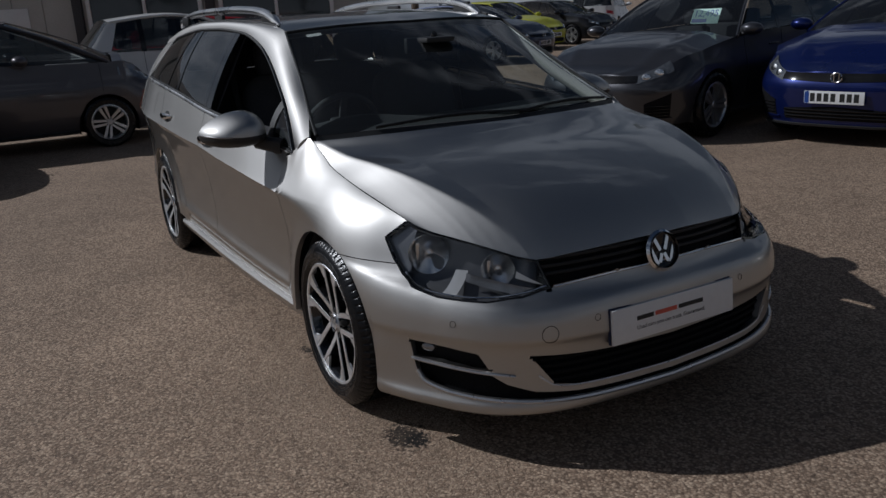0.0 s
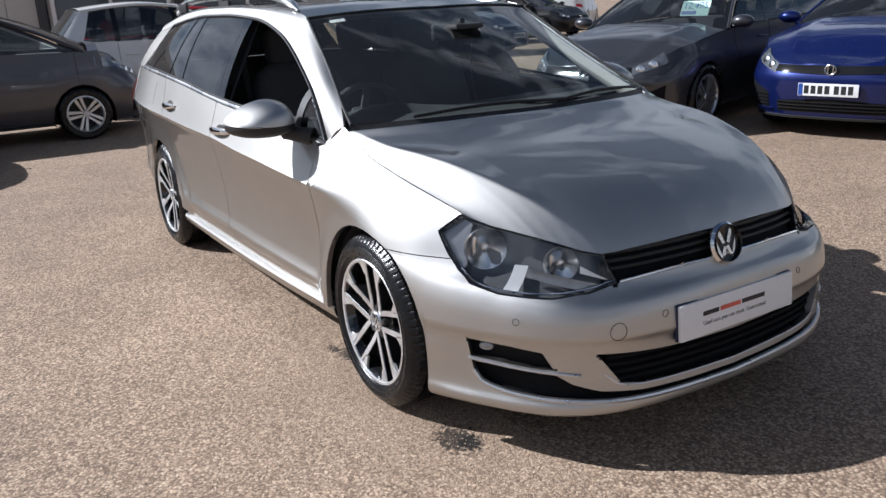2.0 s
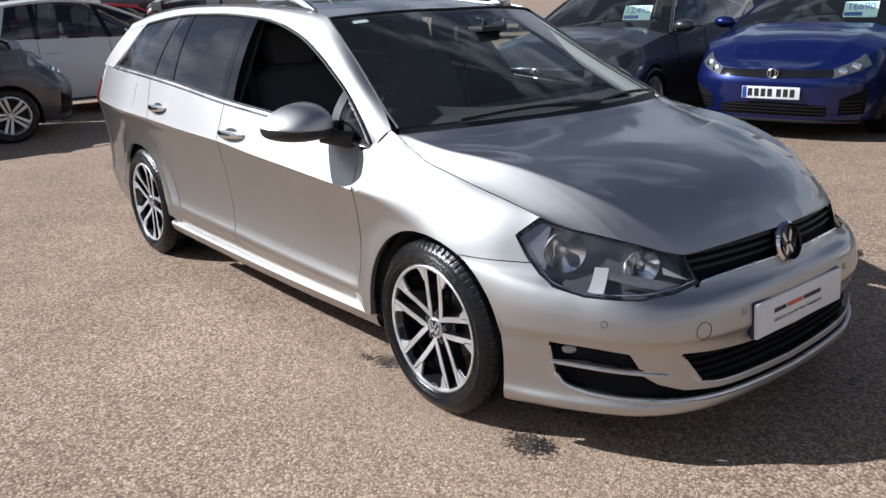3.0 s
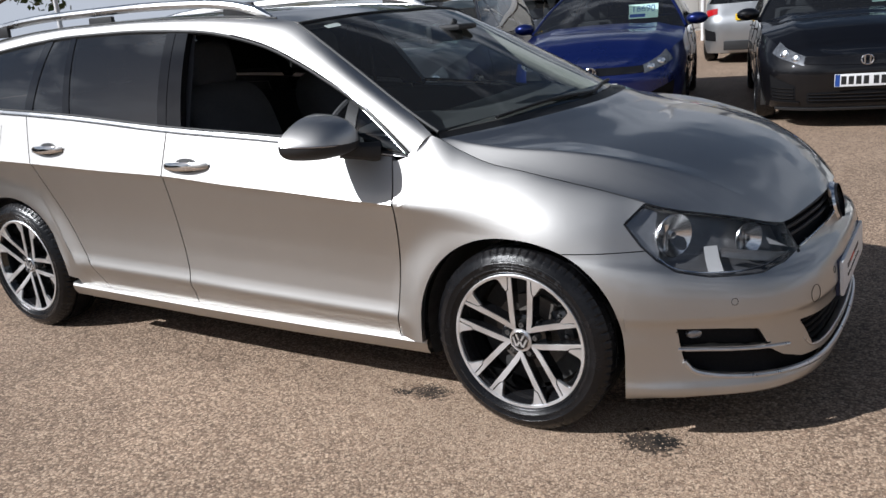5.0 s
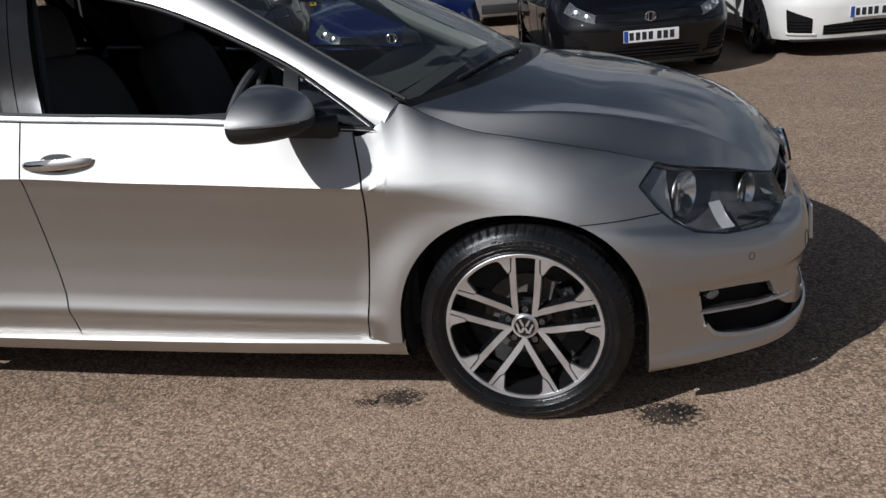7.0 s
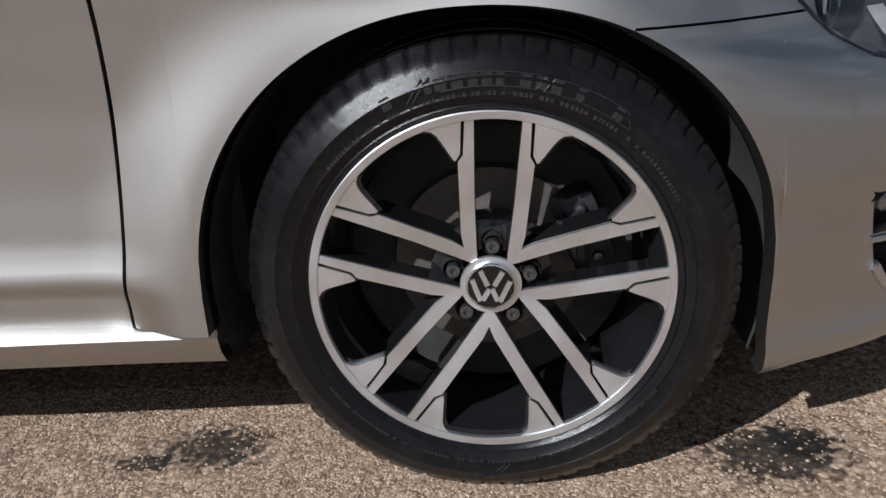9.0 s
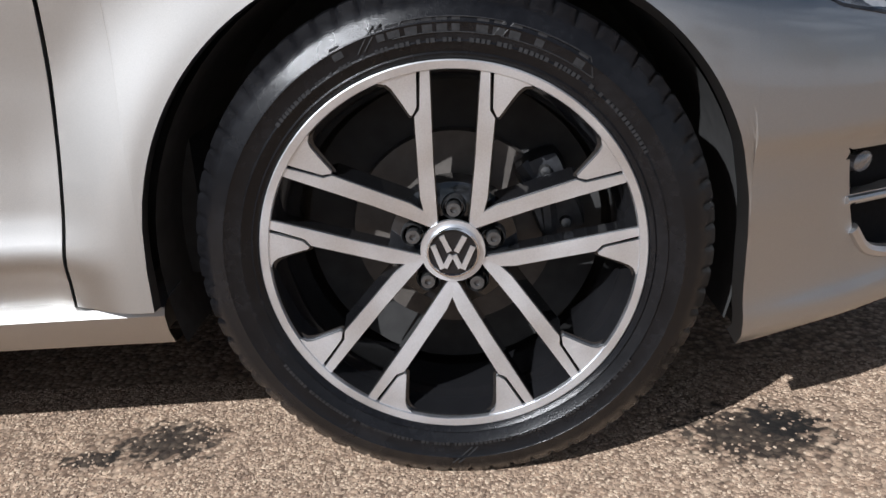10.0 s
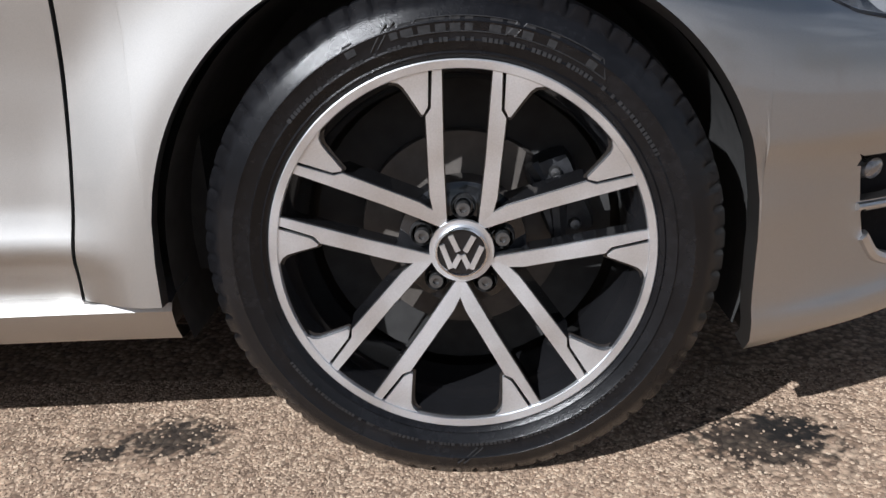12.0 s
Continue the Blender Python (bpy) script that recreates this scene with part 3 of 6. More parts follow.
rail_on_nose("intake_trim", along([on_nose(0.768, 0.48, 0.300), on_nose(0.785, 0.43, 0.264), on_nose(0.81, 0.36, 0.254), (S_END, 0.247)], 24), 0.0035, TRIM, 0.001, whole=True)
rail_on_nose("fog_trim", along([on_nose(0.492, 0.781, 0.325), on_nose(0.60, 0.69, 0.318), on_nose(0.69, 0.575, 0.309), on_nose(0.72, 0.53, 0.303)], 20), 0.005, TRIM, -0.001, label="chrome bar across the fog lamp opening")
for side_y in (-1, 1):
    p = Vector(nose_in(on_nose(0.535, 0.75, 0.36)[0], 0.362, 0.018))
    lamp = join(moved(spun([(0.0, -0.004), (0.018, -0.003), (0.026, 0.0), (0.030, 0.01), (0.024, 0.02)], 20), Matrix.Diagonal((0.85, 1, 0.5, 1))))
    m = moved(lamp, Matrix.Translation(p) @ pose(0, 0, 0, 0, 0, 38))
    part("fog_lamp", m if side_y < 0 else mirrored(m), LAMP_IN, car, "clear fog lamp")
    # parking sensors and the towing-eye cover
    for q, r in (((0.618, 0.683, 0.465), 0.010), ((0.842, 0.30, 0.468), 0.010)):
        s = on_nose(*q)
        ring = [nose_in(s[0] + r * math.cos(t), s[1] + r * math.sin(t), -0.0006) for t in lin(0, 2 * math.pi, 16, endpoint=False)]
        m = tube(ring, 0.0009, 5, closed=True)
        part("parking_sensor", m if side_y < 0 else mirrored(m), SEAL, car)
s = on_nose(0.80, 0.455, 0.437)
part("tow_eye_cover", tube([nose_in(s[0] + 0.026 * math.cos(t), s[1] + 0.026 * math.sin(t), -0.0004) for t in lin(0, 2 * math.pi, 28, endpoint=False)], 0.0011, 5, closed=True), SEAL, car)

# headlamps: bowl, reflectors and clear cover
lamp_ok = [p for p in lamp_outline]
s0, s1 = min(p[0] for p in lamp_ok), max(p[0] for p in lamp_ok)
LU = np.array([[u] * 26 for u in lin(s0, s1, 46)])
LV = np.array([[0.525 + (top_of(u) - 0.002 - 0.525) * t for t in lin(0, 1, 26)] for u in lin(s0, s1, 46)])


def lamp_part(name, m, mat, label="", parent=None, which=-1):
    return part(name, m if which < 0 else mirrored(m), mat, parent or car, label)


cover = outward(trimmed(lambda s, z: nose_in(s, z, -0.001), LU, LV, [], keep=lamp_outline), MID)
bowl = outward(trimmed(lambda s, z: nose_in(s, z, 0.050), LU, LV, [], keep=[(a, b) for a, b in lamp_outline]), MID)


def bowl_ring(d):
    pts = []
    for (a0, b0), (a1, b1) in zip(lamp_outline, lamp_outline[1:] + lamp_outline[:1]):
        for t in lin(0, 1, 6, endpoint=False):
            a, b = a0 + (a1 - a0) * t, b0 + (b1 - b0) * t
            pts.append(nose_in(a, min(b, top_of(a) - 0.002), d))
    return pts


ring0, ring1 = bowl_ring(0.002), bowl_ring(0.052)
n_r = len(ring0)
wall = (ring0 + ring1, [(i, (i + 1) % n_r, (i + 1) % n_r + n_r, i + n_r) for i in range(n_r)])
for which in (-1, 1):
    lampo = lamp_part("headlamp", bowl, LAMP_DARK, "dark headlamp with two clear reflectors", which=which)
    lamp_part("lamp_housing", wall, BLACK_GLOSS, "", lampo, which)
    cov = lamp_part("lamp_cover", cover, LAMP_GLASS, "clear lamp glass", lampo, which)
    cov.visible_shadow = False
    lamp_part("lamp_seal", tube(ring0, 0.0042, 6, closed=True), BLACK_GLOSS, "", lampo, which)
    s_o = on_nose(0.40, 0.765, 0.62)[0]
    near_end = [p for p in lamp_outline if p[0] < s_o + 0.045]
    panel = [p for p in near_end if p[1] > 0.66] + [(s_o + 0.030, 0.69), (s_o + 0.045, 0.60)] + [p for p in near_end if p[1] <= 0.66]
    lamp_part("lamp_panel", outward(trimmed(lambda s, z: nose_in(s, z, 0.020), LU, LV, [], keep=panel), MID), LAMP_IN, "", lampo, which)
    for q, r, zz, lab in (((0.462, 0.69, 0.655), 0.068, 0.648, "large round reflector"), ((0.628, 0.525, 0.625), 0.055, 0.616, "smaller round reflector")):
        s = on_nose(*q)[0]
        c = Vector(nose_in(s, zz, 0.020))
        dish = spun([(0.008, 0.030), (0.022, 0.024), (r * 0.7, 0.012), (r * 0.96, 0.0), (r * 0.98, 0.004)], 32)
        bulb = spun([(0.0, 0.004), (0.010, 0.006), (0.013, 0.014), (0.013, 0.03)], 14)
        m = pose(c.x, c.y, c.z, 0, 0, 58)
        lamp_part("reflector", moved(dish, m), REFLECT, lab, lampo, which)
        lamp_part("bulb", moved(bulb, m), CHROME, "", lampo, which)
        for dx in (-0.50,):
            lamp_part("reflector_rib", moved(box(dx * r - 0.006, dx * r + 0.006, -0.004, 0.006, -r * 0.6, r * 0.6, 0.002), m), CHROME, "", lampo, which)
    # bright lower rim, block and tip
    low_rim = along([on_nose(0.43, 0.758, 0.592), on_nose(0.462, 0.735, 0.566), on_nose(0.53, 0.67, 0.549), on_nose(0.62, 0.56, 0.544), on_nose(0.68, 0.475, 0.552), on_nose(0.715, 0.412, 0.568)], 24)
    lamp_part("lamp_rim", tube([nose_in(s, z, 0.006) for s, z in low_rim], 0.0032, 6), CHROME, "thin bright rim", lampo, which)
    s_c = on_nose(0.545, 0.635, 0.575)[0]
    block = sheet(lambda s, z: nose_in(s + 0.10 * (z - 0.552), z, 0.012 + 0.022 * (z - 0.55) / 0.05), lin(s_c - 0.022, s_c + 0.028, 5), lin(0.550, 0.612, 5))
    lamp_part("lamp_block", outward(block, MID), BRIGHT, "bright block between the reflectors", lampo, which)
    s_a, s_b = on_nose(0.565, 0.61, 0.57)[0], on_nose(0.70, 0.44, 0.565)[0]
    blade = sheet(lambda s, t: nose_in(s, 0.603 - 0.040 * (s - s_a) / (s_b - s_a) - 0.020 * t, 0.016 + 0.010 * t), lin(s_a, s_b, 12), lin(0, 1, 4))
    lamp_part("lamp_blade", outward(blade, MID), LAMP_IN, "", lampo, which)
    s_d, s_e = on_nose(0.665, 0.485, 0.59)[0], on_nose(0.718, 0.408, 0.563)[0]
    tipm = sheet(lambda s, t: nose_in(s, 0.568 + (0.045 * (s_e - s) / (s_e - s_d)) * (0.55 + 0.45 * t), 0.008 + 0.010 * t), lin(s_d, s_e, 8), lin(0, 1, 3))
    lamp_part("lamp_fin", outward(tipm, MID), BRIGHT, "", lampo, which)

# bonnet: a patch between scuttle, wing edges and nose, with a raised crease on each side
k_side0, k_side1 = 3.4, 10.2
COWL = path3([(-0.305, -0.735, 0.934), (-0.20, -0.60, 0.948), (-0.105, -0.42, 0.962), (-0.045, -0.2, 0.972), (-0.03, 0.0, 0.975), (-0.045, 0.2, 0.972), (-0.105, 0.42, 0.962), (-0.20, 0.60, 0.948), (-0.305, 0.735, 0.934)])
_fr = [nose_t(k) for k in lin(k_side1, len(NOSE_T) - 1, 16)]
_fr = [(x, -y, z) for x, y, z in _fr] + [(x, y, z) for x, y, z in reversed(_fr[:-1])]
_fl = np.concatenate(([0], np.cumsum([np.linalg.norm(np.array(b) - np.array(a)) for a, b in zip(_fr, _fr[1:])])))
_fl /= _fl[-1]
_fy = np.array([p[1] for p in _fr]) / 0.735


def front_edge(v):
    """Front edge of the bonnet by v from -1 to 1, keeping the widthwise share."""
    w = v * abs(_fy[0])
    return np.array([np.interp(w, _fy, [p[i] for p in _fr]) for i in range(3)])


def wing_edge(u, sgn):
    p = nose_t(k_side0 + (k_side1 - k_side0) * u)
    return np.array((p[0], sgn * p[1], p[2]))


def ridge_shape(u, v):
    """Height share across the bonnet: a gentle crown up to a crease, then a straight fall to the wing."""
    vr, hr = 0.978 - 0.348 * u ** 1.15, 0.103
    if v < vr - 0.012:
        return hr + 0.003 * (1 - (v / vr) ** 2)
    if v < vr + 0.012:
        t = (v - vr + 0.012) / 0.024
        return hr - hr * 0.012 / (1 - vr) * t * t
    return hr * (1 - v) / (1 - vr)


def bonnet_point(u, v):
    a = np.array(COWL(4 + 4 * v))
    b = front_edge(v)
    l, r = wing_edge(u, -1), wing_edge(u, 1)
    t = (v + 1) / 2
    c00, c01, c10, c11 = np.array(COWL(0)), np.array(COWL(8)), front_edge(-1), front_edge(1)
    p = a * (1 - u) + b * u + l * (1 - t) + r * t - (c00 * (1 - u) * (1 - t) + c01 * (1 - u) * t + c10 * u * (1 - t) + c11 * u * t)
    lift = (u ** 0.85) * (1 - u ** 2.6) * 1.45
    p[2] += ridge_shape(u, abs(v)) * min(1.0, lift)
    return p


bon = outward(sheet(bonnet_point, span(0.0, 1.0, 60, 0.3), lin(-1, 1, 241)), (0.2, 0, 0.3))
part("bonnet", skirt(bon, 0.018), PAINT, car)

# scuttle panel, wipers and windscreen
W_EDGE = path3([(-0.318, 0.722, 0.950), (-0.415, 0.70, 0.998), (-0.56, 0.662, 1.076), (-0.69, 0.63, 1.150), (-0.85, 0.597, 1.243), (-0.995, 0.567, 1.326)])
W_MID = path3([(-0.10, 0, 0.978), (-0.24, 0, 1.065), (-0.40, 0, 1.150), (-0.56, 0, 1.226), (-0.73, 0, 1.295), (-0.90, 0, 1.356)])


def screen_point(u, v):
    e, c = W_EDGE(5 * u), W_MID(5 * u)
    return (c[0] + (e[0] - c[0]) * abs(v) ** 2.2, e[1] * v, c[2] + (e[2] - c[2]) * abs(v) ** 2.4)


scr = outward(sheet(screen_point, lin(0, 1, 22), lin(-1, 1, 41)), MID)
ws = part("windscreen", scr, SCREEN, car, "clear windscreen reflecting cars and sky")
ws.visible_shadow = False
part("windscreen_seal", tube([screen_point(t, -1) for t in lin(0, 1, 16)] + [screen_point(1, v) for v in lin(-0.95, 0.95, 21)] + [screen_point(t, 1) for t in lin(1, 0, 16)], 0.007, 6), SEAL, car)


def scuttle_point(u, v):
    a, b = np.array(COWL(4 + 4 * v)) - np.array((0, 0, 0.012)), np.array(screen_point(0, v)) + np.array((0, 0, -0.002))
    p = a + (b - a) * u
    p[2] -= 0.02 * math.sin(math.pi * u)
    return p


part("scuttle_panel", outward(sheet(scuttle_point, lin(0, 1, 5), lin(-1, 1, 31)), (-0.2, 0, 0.5)), BLACK_PLASTIC, car)
for v0, v1, nm in ((0.15, -0.72, "wiper"), (0.86, 0.10, "wiper")):
    arm = [np.array(screen_point(0.012 + 0.03 * math.sin(math.pi * t), v0 + (v1 - v0) * t)) + np.array((0.008, 0, 0.006)) for t in lin(0, 1, 10)]
    wob = part(nm, tube(arm, [0.007 - 0.003 * t for t in lin(0, 1, 10)], 6), BLACK_PLASTIC, car)
    part("blade", tube([p + np.array((-0.006, 0, -0.004)) for p in arm[2:]], 0.006, 5), RUBBER, wob)

# side window outline and roof edge
D_LINE = path3([(-0.378, 0.790, 0.872), (-0.52, 0.752, 0.975), (-0.65, 0.722, 1.060), (-0.80, 0.692, 1.133), (-0.93, 0.667, 1.190), (-1.15, 0.634, 1.267), (-1.53, 0.603, 1.332), (-2.0, 0.596, 1.352),
                (-2.3, 0.596, 1.351), (-2.57, 0.597, 1.338), (-2.93, 0.603, 1.304), (-3.30, 0.60, 1.26)])
G_LINE = path3([(-0.330, 0.748, 0.947), (-0.47, 0.690, 1.027), (-0.60, 0.655, 1.099), (-0.75, 0.620, 1.186), (-0.87, 0.595, 1.256), (-1.05, 0.563, 1.343), (-1.5, 0.552, 1.380), (-2.0, 0.548, 1.392),
                (-2.3, 0.546, 1.392), (-2.6, 0.542, 1.385), (-2.95, 0.532, 1.362), (-3.35, 0.51, 1.315)])
_dk = lin(0, 11, 600)
_dx = np.array([D_LINE(k)[0] for k in _dk])


def d_at(x):
    p = D_LINE(float(np.interp(-x, -_dx, _dk)))
    return np.array((p[0], -p[1], p[2]))


def b_at(x):
    return np.array((x, -float(belt_y(x)), float(belt_z(x))))


def frame_point(k, t):
    a, b = D_LINE(k), G_LINE(k)
    p = a + (b - a) * t
    p = np.array((p[0], -p[1], p[2]))
    p += np.array((0.0, -0.010, 0.012)) * math.sin(math.pi * t)
    return p


both("roof_frame", sheet(frame_point, lin(0, 11, 90), lin(0, 1, 8)), PAINT, depth=0.015)
both("window_seal", tube([d_at(x) + np.array((0, -0.002, -0.003)) for x in lin(-0.40, -2.95, 70)] + [d_at(-2.95) * (1 - t) + b_at(-3.12) * t + np.array((0, -0.004, 0)) for t in lin(0.1, 1, 8)], 0.0075, 6), SEAL)
both("window_bright_edge", tube([d_at(x) + np.array((0.0, -0.007, 0.006)) for x in lin(-0.40, -1.3, 40)], 0.0028, 6), BLACK_GLOSS)


def pane_fn(xb0, xb1, xt0, xt1, out):
    def f(a, t):
        p, q = b_at(xb0 + (xb1 - xb0) * a), d_at(xt0 + (xt1 - xt0) * a)
        r = p + (q - p) * t
        return r + np.array((0, -1, 0.35)) * (0.016 * 4 * t * (1 - t) + out)
    return f


PANES = [("quarter_window", -3.08, -2.425, -2.925, -2.505, TINT), ("rear_door_quarter_window", -2.375, -2.135, -2.455, -2.320, TINT), ("rear_door_window", -2.095, -1.535, -2.285, -1.675, TINT),
         ("door_corner_window", -0.600, -0.412, -0.625, -0.404, CORNER)]
for nm, a, b, c, d, mt in PANES:
    for ob in both(nm, sheet(pane_fn(a, b, c, d, -0.004), lin(0, 1, 14), lin(0, 1, 10)), mt):
        ob.visible_shadow = mt is TINT
both("window_pillar", sheet(pane_fn(-2.43, -2.37, -2.51, -2.45, -0.001), lin(0, 1, 4), lin(0, 1, 10)), BLACK_GLOSS, depth=0.02)
both("window_pillar", sheet(pane_fn(-2.138, -2.092, -2.322, -2.283, -0.001), lin(0, 1, 4), lin(0, 1, 10)), BLACK_GLOSS, depth=0.02)
both("window_pillar", sheet(pane_fn(-1.54, -1.488, -1.68, -1.628, 0.0), lin(0, 1, 4), lin(0, 1, 10)), BLACK_GLOSS, depth=0.03)
both("window_pillar", sheet(pane_fn(-1.484, -1.405, -1.624, -1.555, 0.0), lin(0, 1, 4), lin(0, 1, 10)), BLACK_GLOSS, depth=0.03)
both("window_pillar", sheet(pane_fn(-0.650, -0.600, -0.668, -0.625, 0.0), lin(0, 1, 4), lin(0, 1, 8)), BLACK_PLASTIC, depth=0.03)
both("belt_trim", sheet(lambda x, t: tuple(b_at(x) + np.array((0, -0.009 + 0.007 * t * t, -0.001 + 0.015 * t))), lin(-3.10, -0.66, 60), lin(0, 1, 5)), SATIN, "bright strip under the windows", depth=0.004)
both("belt_seal", tube([b_at(x) + np.array((0, 0.008, 0.016)) for x in lin(-3.10, -0.41, 60)], 0.006, 6), SEAL)
both("corner_seal", tube([d_at(x) + np.array((0, -0.002, -0.006)) for x in lin(-0.66, -0.40, 12)] + [b_at(x) + np.array((0, -0.004, 0.008)) for x in lin(-0.405, -0.66, 12)], 0.0065, 8), SEAL)
both("corner_bright_edge", tube([d_at(x) + np.array((0, -0.013, -0.004)) for x in lin(-0.60, -0.41, 12)] + [b_at(x) + np.array((0.012, -0.014, 0.004)) for x in lin(-0.405, -0.50, 6)], 0.0016, 6), TRIM)

# doors, rear quarter, sills
f_trail = spl([0.25, 0.40, 0.60, 0.80, 0.97], [-1.462, -1.470, -1.487, -1.493, -1.486])
r_trail = spl([0.27, 0.36, 0.45, 0.55, 0.68, 0.82, 1.03], [-2.03, -2.10, -2.155, -2.205, -2.275, -2.345, -2.41])
GAP = 0.0028


def door_sheet(x_front, x_back, zlow, nx, nz):
    """A door skin between two shut lines, with a row of points on the crease."""
    verts = []
    us_, k = lin(0, 1, nx), 0
    zs = np.concatenate((lin(0, 0.70, int(nz * 0.62)), lin(0.705, 1, nz - int(nz * 0.62))))
    for u in us_:
        for w in zs:
            x = None
            zg = zlow + w * 0.68
            for _ in range(4):
                xf, xb = float(x_front(zg)) - GAP, float(x_back(zg)) + GAP
                x = xb + (xf - xb) * u
                zc, zb = float(crease_z(x)), float(belt_z(x)) - 0.004
                zg = zlow + (zc - zlow) * (w / 0.70) if w <= 0.70 else zc + (zb - zc) * ((w - 0.70) / 0.30)
            verts.append(side(x, zg))
    n = len(zs)
    return verts, [(i * n + j, (i + 1) * n + j, (i + 1) * n + j + 1, i * n + j + 1) for i in range(nx - 1) for j in range(n - 1)]


fd = both("front_door", door_sheet(f_lead, f_trail, 0.249, 50, 96), PAINT, depth=0.03, angle=24)
rd = both("rear_door", door_sheet(lambda z: f_trail(z), r_trail, 0.256, 44, 96), PAINT, depth=0.03, angle=24)

# rear quarter panel and tail
x_r1, x_r0 = AXLES[1] + ARCH_R, AXLES[1] - ARCH_R


def quarter_low(x):
    if x_r0 < x < x_r1:
        return arch_z(x, AXLES[1])
    return 0.20


def quarter_point(a, w):
    """a: 0 at the door edge to 1 at the tail; w: 0 at the foot to 1 at the belt."""
    zg = 0.5
    for _ in range(5):
        xf = float(r_trail(zg)) - GAP
        x = xf + (-3.40 - xf) * a
        zl, zc, zb = quarter_low(x), float(crease_z(x)), float(belt_z(x)) - 0.003
        zg = zl + (zc - zl) * (w / 0.70) if w <= 0.70 else zc + (zb - zc) * ((w - 0.70) / 0.30)
    return side(x, zg)


both("rear_quarter", sheet(quarter_point, np.concatenate((lin(0, 0.12, 14), lin(0.13, 0.52, 40), lin(0.54, 1, 24))), np.concatenate((lin(0, 0.70, 26), lin(0.705, 1, 16)))), PAINT, depth=0.02, angle=24)


def tail_point(a, z):
    """Rounded tail end, from the quarter to the middle."""
    y0 = -side(-3.40, min(z, 1.04))[1]
    y0 = y0 if z < 1.04 else y0 - (z - 1.04) * 0.9
    back = float(spl([0.2, 0.45, 0.6, 0.9, 1.05, 1.34], [0.24, 0.29, 0.27, 0.23, 0.18, 0.03])(z))
    t = a * math.pi / 2
    return (-3.40 - back * math.sin(t) ** 0.75, -y0 * math.cos(t) ** 0.55 if a < 1 else 0.0, z)


tl = outward(sheet(tail_point, lin(0, 1, 24), lin(0.22, 1.05, 22)), MID)
part("tailgate", join(tl, mirrored(tl)), PAINT, car)
rg = outward(sheet(tail_point, lin(0, 1, 16), lin(1.055, 1.31, 8)), MID)
part("rear_window", join(rg, mirrored(rg)), TINT, car)
for y in (-1, 1):
    tm = outward(sheet(lambda a, z: tuple(np.array(tail_point(a, z)) + np.array((-0.006, -0.006, 0))), lin(0.02, 0.5, 10), lin(0.82, 0.96, 5)), MID)
    part("tail_lamp", tm if y < 0 else mirrored(tm), material("red_tail_lens", (0.35, 0.01, 0.01), 0.15, coat=0.8), car, "red tail lamp")
dp = sheet(lambda k, t: (lambda a, b: tuple(a + (b - a) * t + np.array((0, -0.012, 0)) * math.sin(math.pi * t)))(np.array(b_at(-3.10 - 0.40 * k)), np.array((d_at(-2.945)[0] - 0.40 * k, -0.60 + 0.03 * k, 1.302 - 0.02 * k))), lin(0, 1, 12), lin(0, 1, 10))
both("rear_pillar", dp, PAINT)
both("fuel_flap", sheet(lambda x, z: tuple(np.array(side(x, z)) + np.array((0, -0.0015, 0))), lin(-2.78, -2.60, 8), lin(0.865, 0.985, 8)), PAINT, depth=0.004)
sill_out = [(0.0, 0.257), (0.056, 0.254), (0.070, 0.248), (0.075, 0.238), (0.069, 0.215), (0.054, 0.193), (0.0, 0.189)]
both("sill", outward(sheet(lambda x, k: (x, -(float(crease_y(x)) - 0.118 + float(np.interp(k, range(7), [p[0] for p in sill_out]))), float(np.interp(k, range(7), [p[1] for p in sill_out])) + 0.012 * (-(x + 0.36) / 1.7)),
                         lin(-2.27, -0.362, 30), range(7)), (-1.3, -0.5, 0.24)), PAINT, centre=(-1.3, -0.5, 0.24), depth=0.0)

# roof, rails
R_MID = path3([(-0.905, 0, 1.360), (-1.20, 0, 1.398), (-1.6, 0, 1.415), (-2.2, 0, 1.418), (-2.8, 0, 1.400), (-3.40, 0, 1.335)])
R_EDGE = path3([(-1.005, 0.563, 1.335), (-1.25, 0.555, 1.368), (-1.6, 0.549, 1.387), (-2.2, 0.544, 1.396), (-2.8, 0.536, 1.378), (-3.36, 0.505, 1.318)])


def roof_point(k, v):
    e, c = R_EDGE(k), R_MID(k)
    return (c[0] + (e[0] - c[0]) * v * v, e[1] * v, c[2] + (e[2] - c[2]) * abs(v) ** 2.3)


roof_m = outward(sheet(roof_point, lin(0, 5, 50), lin(-1, 1, 33)), MID)
part("roof", skirt(roof_m, 0.02), PAINT, car)
part("headlining", flipped([(x, y * 0.97, z - 0.035) for x, y, z in roof_m[0]] and ([(x, y * 0.97, z - 0.035) for x, y, z in roof_m[0]], roof_m[1])), LINER, car)
rail_line = path3([(-1.16, 0.535, 1.362), (-1.24, 0.535, 1.392), (-1.36, 0.533, 1.418), (-1.55, 0.531, 1.436), (-2.0, 0.528, 1.448), (-2.5, 0.524, 1.446), (-2.9, 0.518, 1.428), (-3.12, 0.512, 1.396), (-3.2, 0.51, 1.360)])
rail_pts = [rail_line(k) for k in lin(0, 8, 48)]
for y in (-1, 1):
    rr = part("roof_rail", tube([(x, y * w, z) for x, w, z in rail_pts], [0.007 + 0.012 * min(1, min(t, 1 - t) / 0.10) for t in lin(0, 1, 48)], 10, flat=1.15), SATIN, car, "satin aluminium roof rail")
    for x in (-1.35, -2.2, -3.0):
        part("rail_foot", box(x - 0.06, x + 0.10, y * 0.53 - 0.010, y * 0.53 + 0.010, 1.372, 1.424, 0.006), BLACK_PLASTIC, rr)
